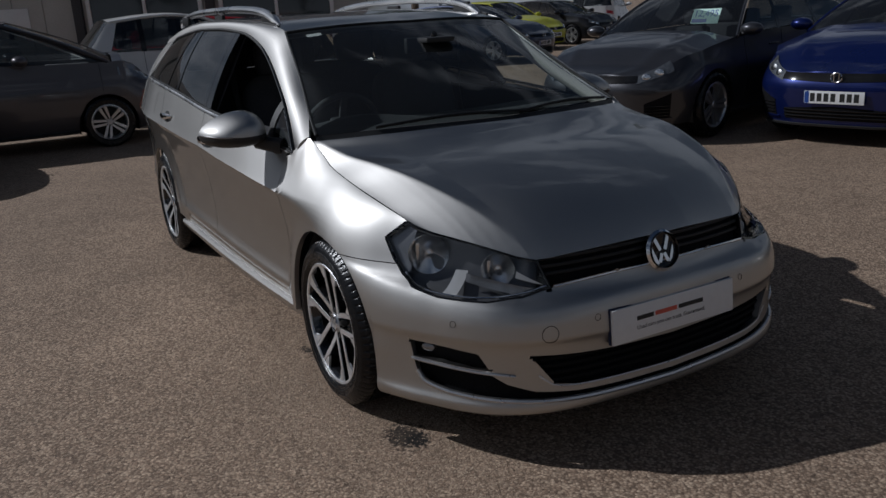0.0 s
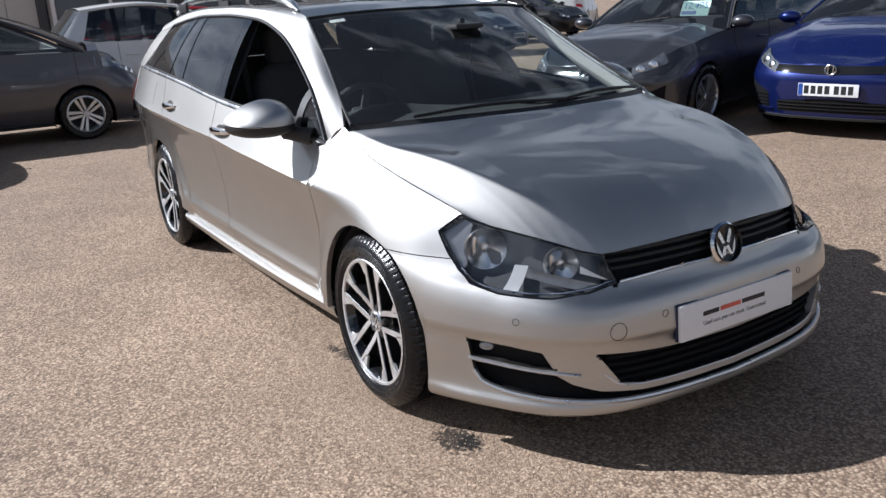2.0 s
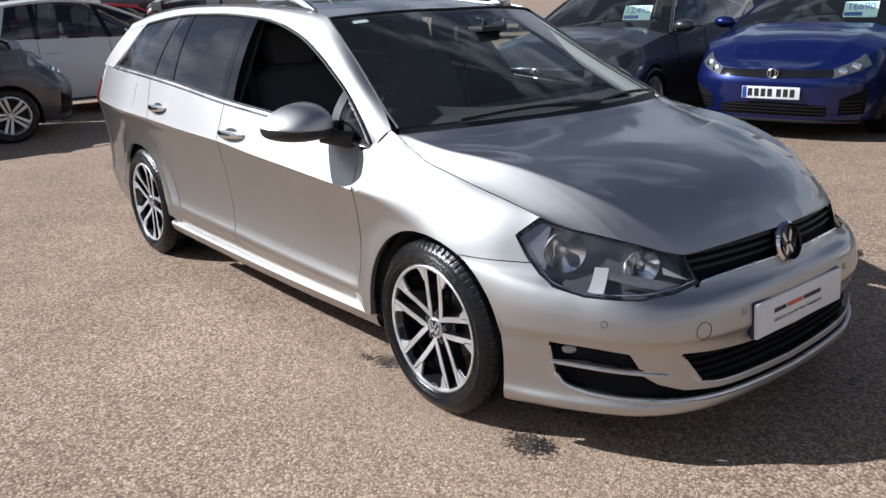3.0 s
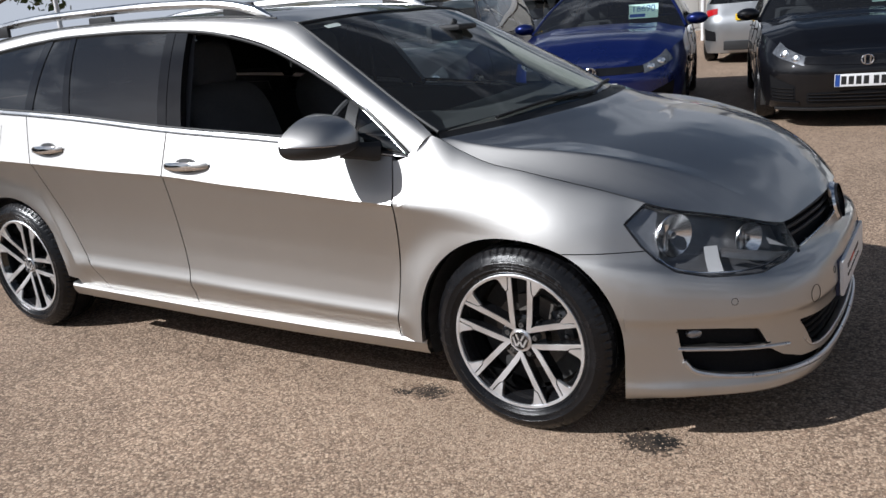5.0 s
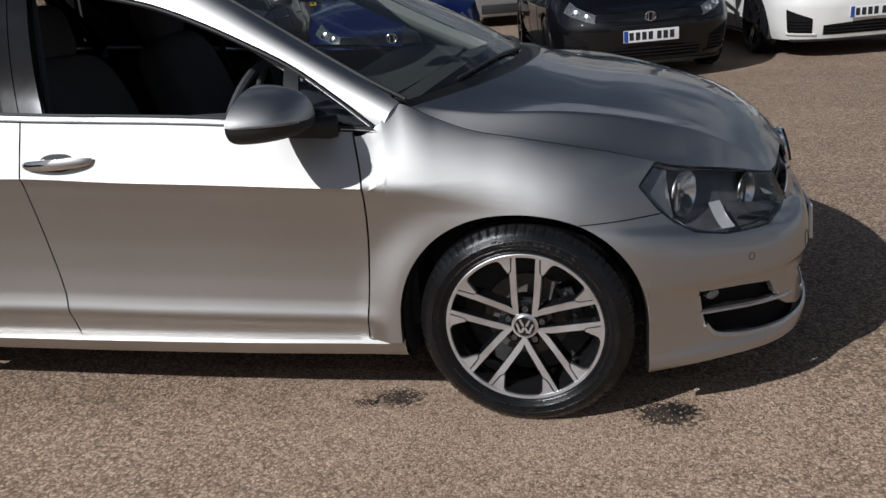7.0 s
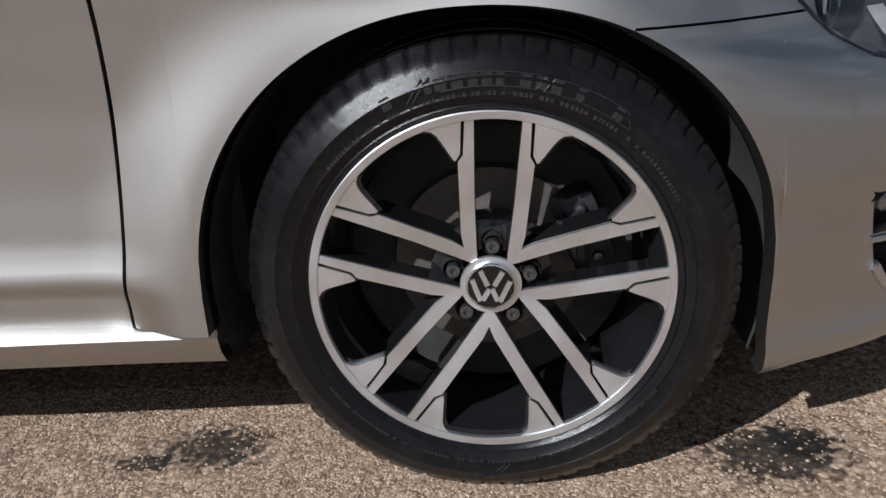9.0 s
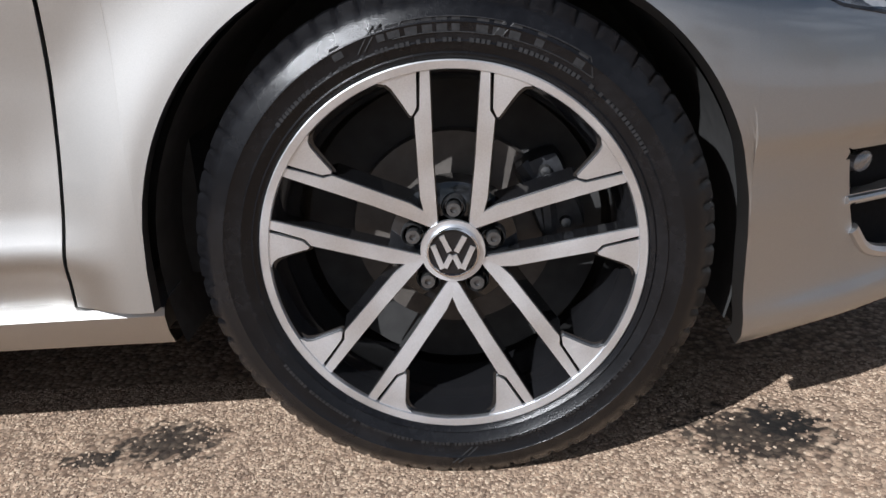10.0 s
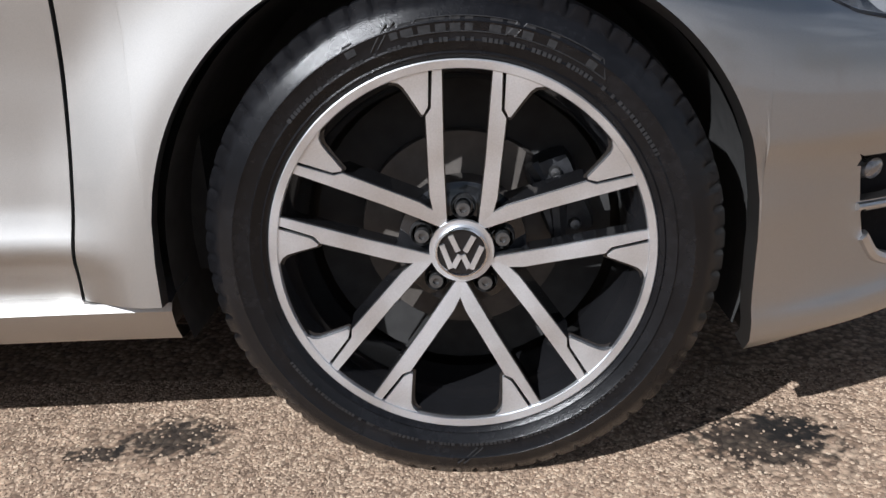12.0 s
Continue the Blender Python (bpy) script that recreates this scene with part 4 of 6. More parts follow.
both("roof_gutter", tube([(p[0], -p[1] + 0.004, p[2] + 0.002) for p in (G_LINE(k) for k in lin(5.2, 11, 50))], 0.0045, 6), SEAL)

# door mirrors
MC = Vector((-0.628, -0.950, 0.947))


def mirror_point(a, b, grow=0.0):
    """A rounded shell: a round the outline, b from the back edge to the nose of the shell."""
    ca, sa = math.cos(a), math.sin(a)
    w = 0.128 * (abs(ca) ** 0.92) * (1 if ca > 0 else -1)
    h = (0.084 * (1 + 0.34 * ca) * sa ** 0.95 if sa > 0 else -0.056 * abs(sa) ** 0.8)
    r = math.cos(b * math.pi / 2) ** 0.72 if b < 1 else 0.0
    x = MC.x - 0.055 + 0.155 * math.sin(b * math.pi / 2)
    y = MC.y + w * r + 0.012 * b
    z = MC.z + h * r - 0.004 * b + 0.016 * (-(w * r) / 0.12 < 0) * 0
    return (x + 0.12 * (y - MC.y) - 0.0, y, z)


def mirror_sheet(a0, a1, n, b0=0.0, b1=1.0, scale=1.0):
    m = sheet(lambda a, b: mirror_point(a, b), lin(a0, a1, n), lin(b0, b1, 12))
    return m


for y in (-1, 1):
    up_, lo_ = mirror_sheet(radians(2), radians(176), 34), mirror_sheet(radians(176), radians(362), 28)
    glass_v = [mirror_point(a, 0.0) for a in lin(0, 2 * math.pi, 40, endpoint=False)]
    gl = ([(x + 0.006, yy, z) for x, yy, z in glass_v], [tuple(range(40))])
    up_, lo_ = outward(up_, MC), outward(lo_, MC)
    ms = [up_, lo_, gl]
    if y > 0:
        ms = [moved(mirrored(m), Matrix.Translation((-0.09, -0.035, 0))) for m in ms]
    mir = part("door_mirror", ms[0], PAINT, car, "silver shell over a black lower half")
    part("mirror_base", ms[1], BLACK_PLASTIC, mir)
    part("mirror_glass", ms[2], REFLECT, mir)
    arm = tube([(-0.62, -0.86, 0.915), (-0.56, -0.825, 0.90), (-0.51, -0.79, 0.893)], [0.036, 0.030, 0.036], 10, flat=0.8)
    part("mirror_arm", arm if y < 0 else mirrored(arm), BLACK_PLASTIC, mir)
    ind = tube([mirror_point(radians(177), t) for t in lin(0.05, 0.85, 14)], 0.0035, 6)
    part("indicator", ind if y < 0 else moved(mirrored(ind), Matrix.Translation((-0.09, -0.035, 0))), LAMP_IN, mir)

# door handles, each over a flat black patch painted as its recess's shade
for x0, x1 in ((-1.475, -1.245), (-2.325, -2.115)):
    for y in (-1, 1):
        zc = float(np.interp(x0, (-2.3, -1.47), (0.885, 0.838)))
        n = 18
        line = []
        for t in lin(0, 1, n):
            x = x0 + (x1 - x0) * t
            px, py, pz = side(x, zc + 0.012 * (0.5 - t) * -0.6)
            line.append((x, py - 0.004 - 0.022 * math.sin(math.pi * t) ** 0.55, pz))
        hm = tube(line, [0.008 + 0.010 * math.sin(math.pi * t) ** 0.5 for t in lin(0, 1, n)], 10, flat=0.55)
        ho = part("door_handle", hm if y < 0 else mirrored(hm), PAINT, fd[0] if (x0 > -2 and y < 0) else fd[1] if x0 > -2 else rd[0] if y < 0 else rd[1])
        xm, w, hgt = (x0 + x1) / 2 - 0.005, 0.060, 0.026
        dish = [(xm + w * math.cos(a) * (abs(math.cos(a)) ** -0.2 if abs(math.cos(a)) > 0.05 else 1), zc + hgt * math.sin(a)) for a in lin(0, 2 * math.pi, 28, endpoint=False)]
        dm = ([tuple(np.array(side(px, pz)) + np.array((0, -0.0012, 0))) for px, pz in dish], [tuple(range(28))])
        dm = outward(dm, MID)
        part("dish_shade", dm if y < 0 else mirrored(dm), BLACK_PLASTIC, ho)

# number plate holder with the dealer's slogan, badge
reshape = None
plate_m = pose(0.864, -0.008, 0.416, 90, 0, 90) @ pose(0, 0, 0, -4, 0, 0)
pl = part("front_plate", box(-0.262, 0.262, -0.057, 0.057, -0.010, 0.002, 0.004), WHITE_PLATE, car, "white dealer plate with slogan")
pl.matrix_basis = plate_m
part("plate_back", box(-0.264, 0.262, -0.058, 0.060, -0.022, -0.0105, 0.003), material("navy_plate_holder", (0.012, 0.02, 0.06), 0.4, grain=0.1), pl)
for x0, x1, mt in ((-0.165, -0.095, INK), (-0.088, 0.005, INK_RED), (0.012, 0.120, INK)):
    part("brand_bar", box(x0, x1, 0.006, 0.020, 0.0022, 0.0030, 0.0), mt, pl)
lettering("slogan", "Used cars you can trust. Guaranteed.", 0.0195, INK, pl, pose(-0.018, -0.018, 0.0024))
bd = pose(0.797, -0.010, 0.606, 90, 0, 90) @ pose(0, 0, 0, -14, 0, 0)
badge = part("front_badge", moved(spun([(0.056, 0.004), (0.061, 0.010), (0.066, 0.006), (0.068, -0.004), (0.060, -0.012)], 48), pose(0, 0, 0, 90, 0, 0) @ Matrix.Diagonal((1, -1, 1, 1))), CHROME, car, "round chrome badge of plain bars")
badge.matrix_basis = bd
part("badge_disc", moved(spun([(0.0, 0.0), (0.05, 0.0), (0.058, -0.003), (0.058, -0.02)], 40), pose(0, 0, 0, 90, 0, 0) @ Matrix.Diagonal((1, -1, 1, 1))), BLACK_GLOSS, badge)


def badge_bars(parent, r, lift):
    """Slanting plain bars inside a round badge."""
    for x0, y0, x1, y1 in ((-0.50, 0.74, -0.16, 0.02), (0.50, 0.74, 0.16, 0.02), (-0.86, 0.30, -0.44, -0.72), (0.86, 0.30, 0.44, -0.72), (-0.30, -0.62, -0.08, -0.16), (0.30, -0.62, 0.08, -0.16)):
        d = Vector((x1 - x0, y1 - y0, 0)).normalized()
        s = Vector((-d.y, d.x, 0)) * 0.105
        q = [Vector((x0, y0, 0)) + s, Vector((x1, y1, 0)) + s, Vector((x1, y1, 0)) - s, Vector((x0, y0, 0)) - s]
        part("badge_bar", prism(q, lambda p: (p.x * r, p.y * r, 0.0), lambda p: (p.x * r, p.y * r, lift)), CHROME, parent)


badge_bars(badge, 0.060, 0.006)

reshape = square_up
# wheel wells, underbody, cabin
for xc in AXLES:
    both("wheel_liner", moved(spun([(0.358, -0.80 if xc > -1 else -0.73), (0.361, -0.50), (0.0, -0.48)], 40, radians(-108), radians(108)), pose(xc, 0, ARCH_Z)), DARK)
part("underbody", join(box(-3.5, 0.72, -0.50, 0.50, 0.16, 0.26, 0.03), box(-2.25, -0.40, -0.74, 0.74, 0.17, 0.27, 0.02)), DARK, car)
# tray and arch panel added to keep sunlight from leaking into the car's shadow
tray = [(0.35, 0.80), (0.44, 0.775), (0.54, 0.70), (0.62, 0.645), (0.70, 0.565), (0.765, 0.45), (0.80, 0.30), (0.815, 0.0)]
tray = [(x, -y) for x, y in tray] + [(x, y) for x, y in reversed(tray[:-1])]
part("light_stop_tray", prism(tray, lambda p: (p[0], p[1], 0.172), lambda p: (p[0], p[1], 0.190)), DARK, car)
both("arch_light_stop", box(0.352, 0.372, -0.80, -0.45, 0.172, 0.50, 0.004), DARK)
part("bulkhead", box(-0.42, -0.34, -0.70, 0.70, 0.25, 0.92), DARK, car)
part("boot_trim", box(-3.45, -3.40, -0.7, 0.7, 0.25, 0.95), DARK, car)
part("engine_block", box(-0.40, 0.62, -0.50, 0.50, 0.26, 0.55, 0.05), DARK, car)
both("door_lining", sheet(lambda x, z: (x, -(float(belt_y(x)) - 0.085 + 0.03 * (0.95 - z)), z), lin(-3.3, -0.42, 20), lin(0.27, 0.94, 6)), DASHM)
both("pillar_lining", sheet(lambda t, w: tuple(np.array(b_at(-1.40 - 0.14 * w)) * (1 - t) + np.array(d_at(-1.55 - 0.14 * w)) * t + np.array((0, 0.035, 0))), lin(0, 1, 8), lin(0, 1, 4)), DASHM)
both("pillar_lining", sheet(lambda t, w: (W_EDGE(5 * t)[0] - 0.012 - 0.11 * w, -W_EDGE(5 * t)[1] + 0.004 + 0.030 * math.sin(math.pi * w), W_EDGE(5 * t)[2] - 0.016 - 0.03 * w), lin(0.02, 1, 14), lin(0, 1, 6)), LINER, "pale windscreen pillar trim")
dash = path3([(-0.42, 0, 0.93), (-0.62, 0, 0.945), (-0.80, 0, 0.915), (-0.86, 0, 0.80), (-0.80, 0, 0.55), (-0.70, 0, 0.35)])
part("dashboard", outward(sheet(lambda k, y: (dash(k)[0] + 0.10 * (abs(y) / 0.72) ** 3 * -0.3, y, dash(k)[2] + 0.03 * math.exp(-((y + 0.36) / 0.16) ** 2) * (1 if 0.8 < k < 2.6 else 0)), lin(0, 5, 24), lin(-0.74, 0.74, 41)), (-0.5, 0, 0.5)), DASHM, car)
reshape = None
sw = part("steering_wheel", tube([(0.185 * math.cos(t), 0.185 * math.sin(t), 0) for t in lin(0, 2 * math.pi, 36, endpoint=False)], 0.015, 8, closed=True), DASHM, car)
sw.matrix_basis = pose(-0.98, -0.36, 0.86, 0, -66, 0)
part("wheel_hub", join(box(-0.07, 0.07, -0.06, 0.06, -0.03, 0.02, 0.02), box(-0.18, 0.18, -0.018, 0.018, -0.012, 0.006, 0.008)), DASHM, sw)
reshape = square_up
part("rear_view_mirror", join(box(-0.73, -0.70, -0.12, 0.12, 1.215, 1.285, 0.012), tube([(-0.70, 0, 1.26), (-0.66, 0, 1.30)], 0.012, 8)), BLACK_PLASTIC, car)
part("sensor_housing", box(-0.70, -0.60, -0.07, 0.07, 1.262, 1.285, 0.015), BLACK_PLASTIC, car)


def seat(x, y, wide, nm):
    """Cushion, backrest and head restraint with soft edges."""
    def pad(cx, cz, lx, lz, lean, w, y0):
        def f(a, b):
            t, s = a * 2 * math.pi, b * math.pi
            q = lambda v, e: math.copysign(abs(v) ** e, v)
            px, py, pz = lx * q(math.cos(t), 0.5) * math.sin(s) ** 0.45, w * q(math.cos(s), 0.5), lz * q(math.sin(t), 0.5) * math.sin(s) ** 0.45
            c, sn = math.cos(lean), math.sin(lean)
            return (cx + px * c - pz * sn, y0 + py, cz + px * sn + pz * c)
        return sheet(f, lin(0, 1, 28), lin(0, 1, 18))
    ob = part(nm, pad(x, 0.48, 0.27, 0.085, radians(8), wide, y), CLOTH, car)
    part("backrest", pad(x - 0.30, 0.80, 0.085, 0.32, radians(20), wide * 0.95, y), CLOTH, ob)
    for yy in ((y,) if wide < 0.4 else (y - 0.4, y, y + 0.4)):
        part("head_restraint", pad(x - 0.435, 1.185, 0.055, 0.10, radians(12), 0.13, yy), CLOTH, ob)
    return ob


seat(-1.30, -0.36, 0.25, "front_seat")
seat(-1.30, 0.36, 0.25, "front_seat")
seat(-2.15, 0.0, 0.62, "rear_seat")
both("seat_belt", tube([(-1.62, -0.66, 1.20), (-1.60, -0.64, 0.95), (-1.45, -0.60, 0.60)], 0.022, 6, flat=0.15), DASHM)
part("tax_sticker", sheet(lambda a, b: tuple(np.array(screen_point(0.93 + 0.03 * b, -0.86 + 0.11 * a)) + np.array((-0.004, 0, -0.004))), lin(0, 1, 3), lin(0, 1, 2)), WHITE_PLATE, car)


reshape = None


# ---- wheels ----
def tyre_mesh(r_out=0.309, half_w=0.100, r_rim=0.224, steps=420, lugs=True):
    """Sidewall with ribs, shoulder blocks cut by grooves, tread with channels."""
    pr = [(r_rim - 0.004, -0.080), (r_rim + 0.004, -0.094), (r_rim + 0.009, -0.098), (r_rim + 0.011, -0.0965), (r_rim + 0.020, -0.1015), (r_rim + 0.022, -0.1030), (r_rim + 0.024, -0.1015), (r_rim + 0.040, -0.1030),
          (r_rim + 0.042, -0.1045), (r_rim + 0.044, -0.1030), (r_rim + 0.056, -0.0985), (r_rim + 0.064, -0.0935), (r_rim + 0.0715, -0.0860), (r_out - 0.003, -0.0760), (r_out, -0.0560), (r_out, -0.048), (r_out - 0.007, -0.047),
          (r_out - 0.007, -0.038), (r_out, -0.037), (r_out, 0.037), (r_out - 0.007, 0.038), (r_out - 0.007, 0.047), (r_out, 0.048), (r_out - 0.004, 0.078), (r_out - 0.03, 0.098), (r_rim, 0.09)]
    v, f = spun(pr, steps)
    k = len(pr)
    if lugs:
        v = list(v)
        for i in range(0, steps):
            if i % 6 == 0:
                for j in (12, 13, 14):
                    x, y, z = v[i * k + j]
                    s = 1 - 0.0024 / r_out
                    v[i * k + j] = (x * s, y + 0.002, z * s)
    return v, f


def spoke_outline(sgn, wide=0.0):
    """Half of a double spoke: (radius along the pair's axis, offset from it)."""
    a = [(0.030, 0.0190), (0.040, 0.0190), (0.060, 0.0205), (0.107, 0.0238), (0.170, 0.0262), (0.2155, 0.0280), (0.2145, 0.0382), (0.170, 0.0390), (0.161, 0.0448), (0.107, 0.0415), (0.066, 0.0392), (0.048, 0.0350), (0.032, 0.0260)]
    g = wide
    pts = [(r, o - g) for r, o in a[:6]] + [(r, o + g) for r, o in a[6:]]
    return [(r, sgn * o) for r, o in pts]


def build_wheel(name, xc, y_face, flip, turn):
    """Two-tone alloy wheel: black casting with machined faces, on a ribbed tyre. The outside looks to -y."""
    w = new(name)
    w.empty_display_size = 0.1
    w.parent = car
    w.matrix_basis = pose(xc, y_face, 0.307, 0, 0, 180 if flip else 0) @ Matrix.Rotation(radians(turn), 4, "Y")
    dish = spl([0.0, 0.05, 0.12, 0.20, 0.225], [0.014, 0.013, 0.006, -0.004, -0.008])
    off = 0.082
    part("tyre", moved(tyre_mesh(), pose(0, off, 0)), RUBBER, w, "black tyre with ribbed sidewall")
    part("rim", spun([(0.2290, -0.004), (0.2275, -0.008), (0.2262, -0.0080), (0.2150, -0.0050), (0.2085, 0.008), (0.200, 0.03), (0.196, 0.10), (0.205, 0.17)], 96), ALLOY_BLACK, w, "gloss black barrel")
    part("rim_lip", spun([(0.2268, -0.0070), (0.2264, -0.0118), (0.2250, -0.0130), (0.2166, -0.0116), (0.2158, -0.0104), (0.2156, -0.0040)], 140), MACHINED, w, "bright machined rim edge")
    for k in range(5):
        a = radians(72 * k)
        for sgn in (-1, 1):
            def put(p, d, a=a):
                r, o = p
                x, z = r * math.sin(a) + o * math.cos(a), r * math.cos(a) - o * math.sin(a)
                return (x, float(dish(math.hypot(r, o))) + d, z)
            ol = spoke_outline(sgn)
            ob_ = spoke_outline(sgn, 0.0012)
            m_face = outward(prism(ol, lambda p: put(p, -0.0030), lambda p: put(p, 0.0)), tuple(np.mean([put(p, -0.0015) for p in ol], axis=0)))
            m_body = outward(prism(ob_, lambda p: put(p, 0.0002), lambda p: put((p[0], p[1] + (0.004 if p[1] > 0 else -0.004)), 0.040)), tuple(np.mean([put(p, 0.02) for p in ob_], axis=0)))
            sp = part("spoke", m_body, ALLOY_BLACK, w)
            part("spoke_face", m_face, MACHINED, sp, "bright machined face")
            tab = [(0.2135, 0.0425), (0.172, 0.0425), (0.163, 0.0470), (0.163, 0.0495), (0.184, 0.0635), (0.1930, 0.0700), (0.1975, 0.0760), (0.1985, 0.0860), (0.2020, 0.0835)]
            tab = [(r, sgn * o) for r, o in tab]
            m_tab = outward(prism(tab, lambda p: put(p, -0.0030), lambda p: put(p, 0.004)), tuple(np.mean([put(p, 0.0) for p in tab], axis=0)))
            part("rim_tab", m_tab, MACHINED, w, "bright machined tab")
            base = [(r - (0.004 if r < 0.2 else 0), o * 1.03) for r, o in tab]
            part("tab_base", outward(prism(base, lambda p: put(p, 0.0042), lambda p: put((p[0] + 0.02, p[1]), 0.03)), tuple(np.mean([put(p, 0.015) for p in base], axis=0))), ALLOY_BLACK, w)
    part("hub_face", spun([(0.0320, 0.012), (0.0325, 0.0085), (0.0385, 0.0080), (0.0390, 0.012)], 60), MACHINED, w)
    part("hub_core", spun([(0.0, 0.030), (0.060, 0.030), (0.078, 0.036), (0.080, 0.07)], 50), ALLOY_BLACK, w)
    cap = part("hub_cap", spun([(0.0280, 0.0035), (0.0290, 0.0015), (0.0310, 0.0020), (0.0325, 0.0060), (0.0325, 0.014)], 48), CHROME, w, "chrome ringed hub cap")
    part("cap_disc", spun([(0.0, 0.0045), (0.0282, 0.0045)], 40), BLACK_GLOSS, cap)
    for x0, z0, x1, z1 in ((-0.50, 0.74, -0.15, 0.04), (0.50, 0.74, 0.15, 0.04), (-0.86, 0.30, -0.44, -0.74), (0.86, 0.30, 0.44, -0.74), (-0.34, -0.70, -0.06, -0.12), (0.34, -0.70, 0.06, -0.12)):
        d = Vector((x1 - x0, 0, z1 - z0)).normalized()
        s = Vector((-d.z, 0, d.x)) * 0.115
        q = [Vector((x0, 0, z0)) + s, Vector((x1, 0, z1)) + s, Vector((x1, 0, z1)) - s, Vector((x0, 0, z0)) - s]
        part("cap_bar", prism(q, lambda p: (p.x * 0.0275, 0.0020, p.z * 0.0275), lambda p: (p.x * 0.0275, 0.0044, p.z * 0.0275)), MACHINED, cap)
    for k in range(5):
        a = radians(72 * k)
        c = Vector((0.0505 * math.sin(a), 0, 0.0505 * math.cos(a)))
        bolt = join(spun([(0.0, 0.013), (0.0035, 0.013), (0.0040, 0.010), (0.0085, 0.010), (0.0090, 0.013), (0.0090, 0.03)], 12), spun([(0.0120, 0.022), (0.0135, 0.016), (0.0150, 0.022), (0.0150, 0.034)], 20))
        part("wheel_bolt", moved(bolt, Matrix.Translation(c)), STEEL, w, "dark steel wheel bolt")
    part("brake_disc", spun([(0.055, 0.085), (0.066, 0.078), (0.068, 0.090), (0.128, 0.092), (0.130, 0.105), (0.072, 0.108)], 60), DISC, w)
    cal = part("brake_caliper", moved(join(box(-0.055, 0.055, 0.062, 0.12, 0.100, 0.160, 0.018), tube([(-0.05, 0.075, 0.112), (0.0, 0.064, 0.126), (0.05, 0.075, 0.112)], 0.012, 8)), Matrix.Rotation(radians(66), 4, "Y")), CAST, w, "dark cast brake caliper")
    for q in (-0.035, 0.035):
        part("caliper_bolt", moved(spun([(0.0, 0.054), (0.006, 0.055), (0.008, 0.060), (0.008, 0.07)], 10), Matrix.Rotation(radians(66), 4, "Y") @ Matrix.Translation((q, 0, 0.135))), STEEL, cal)
    part("back_plate", spun([(0.0, 0.105), (0.19, 0.11)], 40), DARK, w)
    # raised sidewall print as plain unreadable blocks, in a lighter grey than the tyre
    rnd = random.Random(5)
    marks = []
    for r, a0, a1, size in ((0.2635, -30, 36, 0.015), (0.2475, -52, 58, 0.0055), (0.2475, 120, 235, 0.005)):
        a = a0
        while a < a1:
            wd = size / r * rnd.uniform(0.8, 1.3) * 57.3
            if rnd.random() < 0.82:
                t0, t1 = radians(a), radians(a + wd * 0.72)
                marks.append(spun([(r - size / 2, off - 0.1012), (r - size / 2 + 0.0006, off - 0.1032), (r + size / 2 - 0.0006, off - 0.1030), (r + size / 2, off - 0.1008)], 3, t0, t1))
            a += wd
    # slanting double bars, the outline of a name panel and fine rings
    def streak(a0, r0, a1, r1, wd=0.0016):
        pts = [((r0 + (r1 - r0) * t) * math.sin(radians(a0 + (a1 - a0) * t)), off - 0.1026, (r0 + (r1 - r0) * t) * math.cos(radians(a0 + (a1 - a0) * t))) for t in lin(0, 1, 14)]
        return tube(pts, wd, 5)
    for a0 in (-24.0, -22.2, 172.0, 173.6):
        marks.append(streak(a0, 0.2525, a0 + 5.5, 0.2745, 0.0010))
    for a0, a1, b0, b1 in ((-15, 9, -12, 11), (11, 35, 13, 32)):
        marks += [streak(a0, 0.2555, a1, 0.2555, 0.0008), streak(b0, 0.2715, b1, 0.2715, 0.0008), streak(a0, 0.2555, b0, 0.2715, 0.0008), streak(a1, 0.2555, b1, 0.2715, 0.0008)]
    tagged(part("sidewall_print", outward(join(*marks), (0, 0.05, 0)), GREY_PRINT, w), kind="stuff")
    return w


for nm, xc, y, fl, tn in (("front_wheel", AXLES[0] + 0.008, -0.838, False, 4.0), ("rear_wheel", AXLES[1], -0.838, False, 17.0), ("front_wheel", AXLES[0] + 0.008, 0.838, True, 9.0), ("rear_wheel", AXLES[1], 0.838, True, 31.0)):
    hx, hy, _ = square_up((xc, y, 0.3))
    build_wheel(nm, hx, hy, fl, tn)
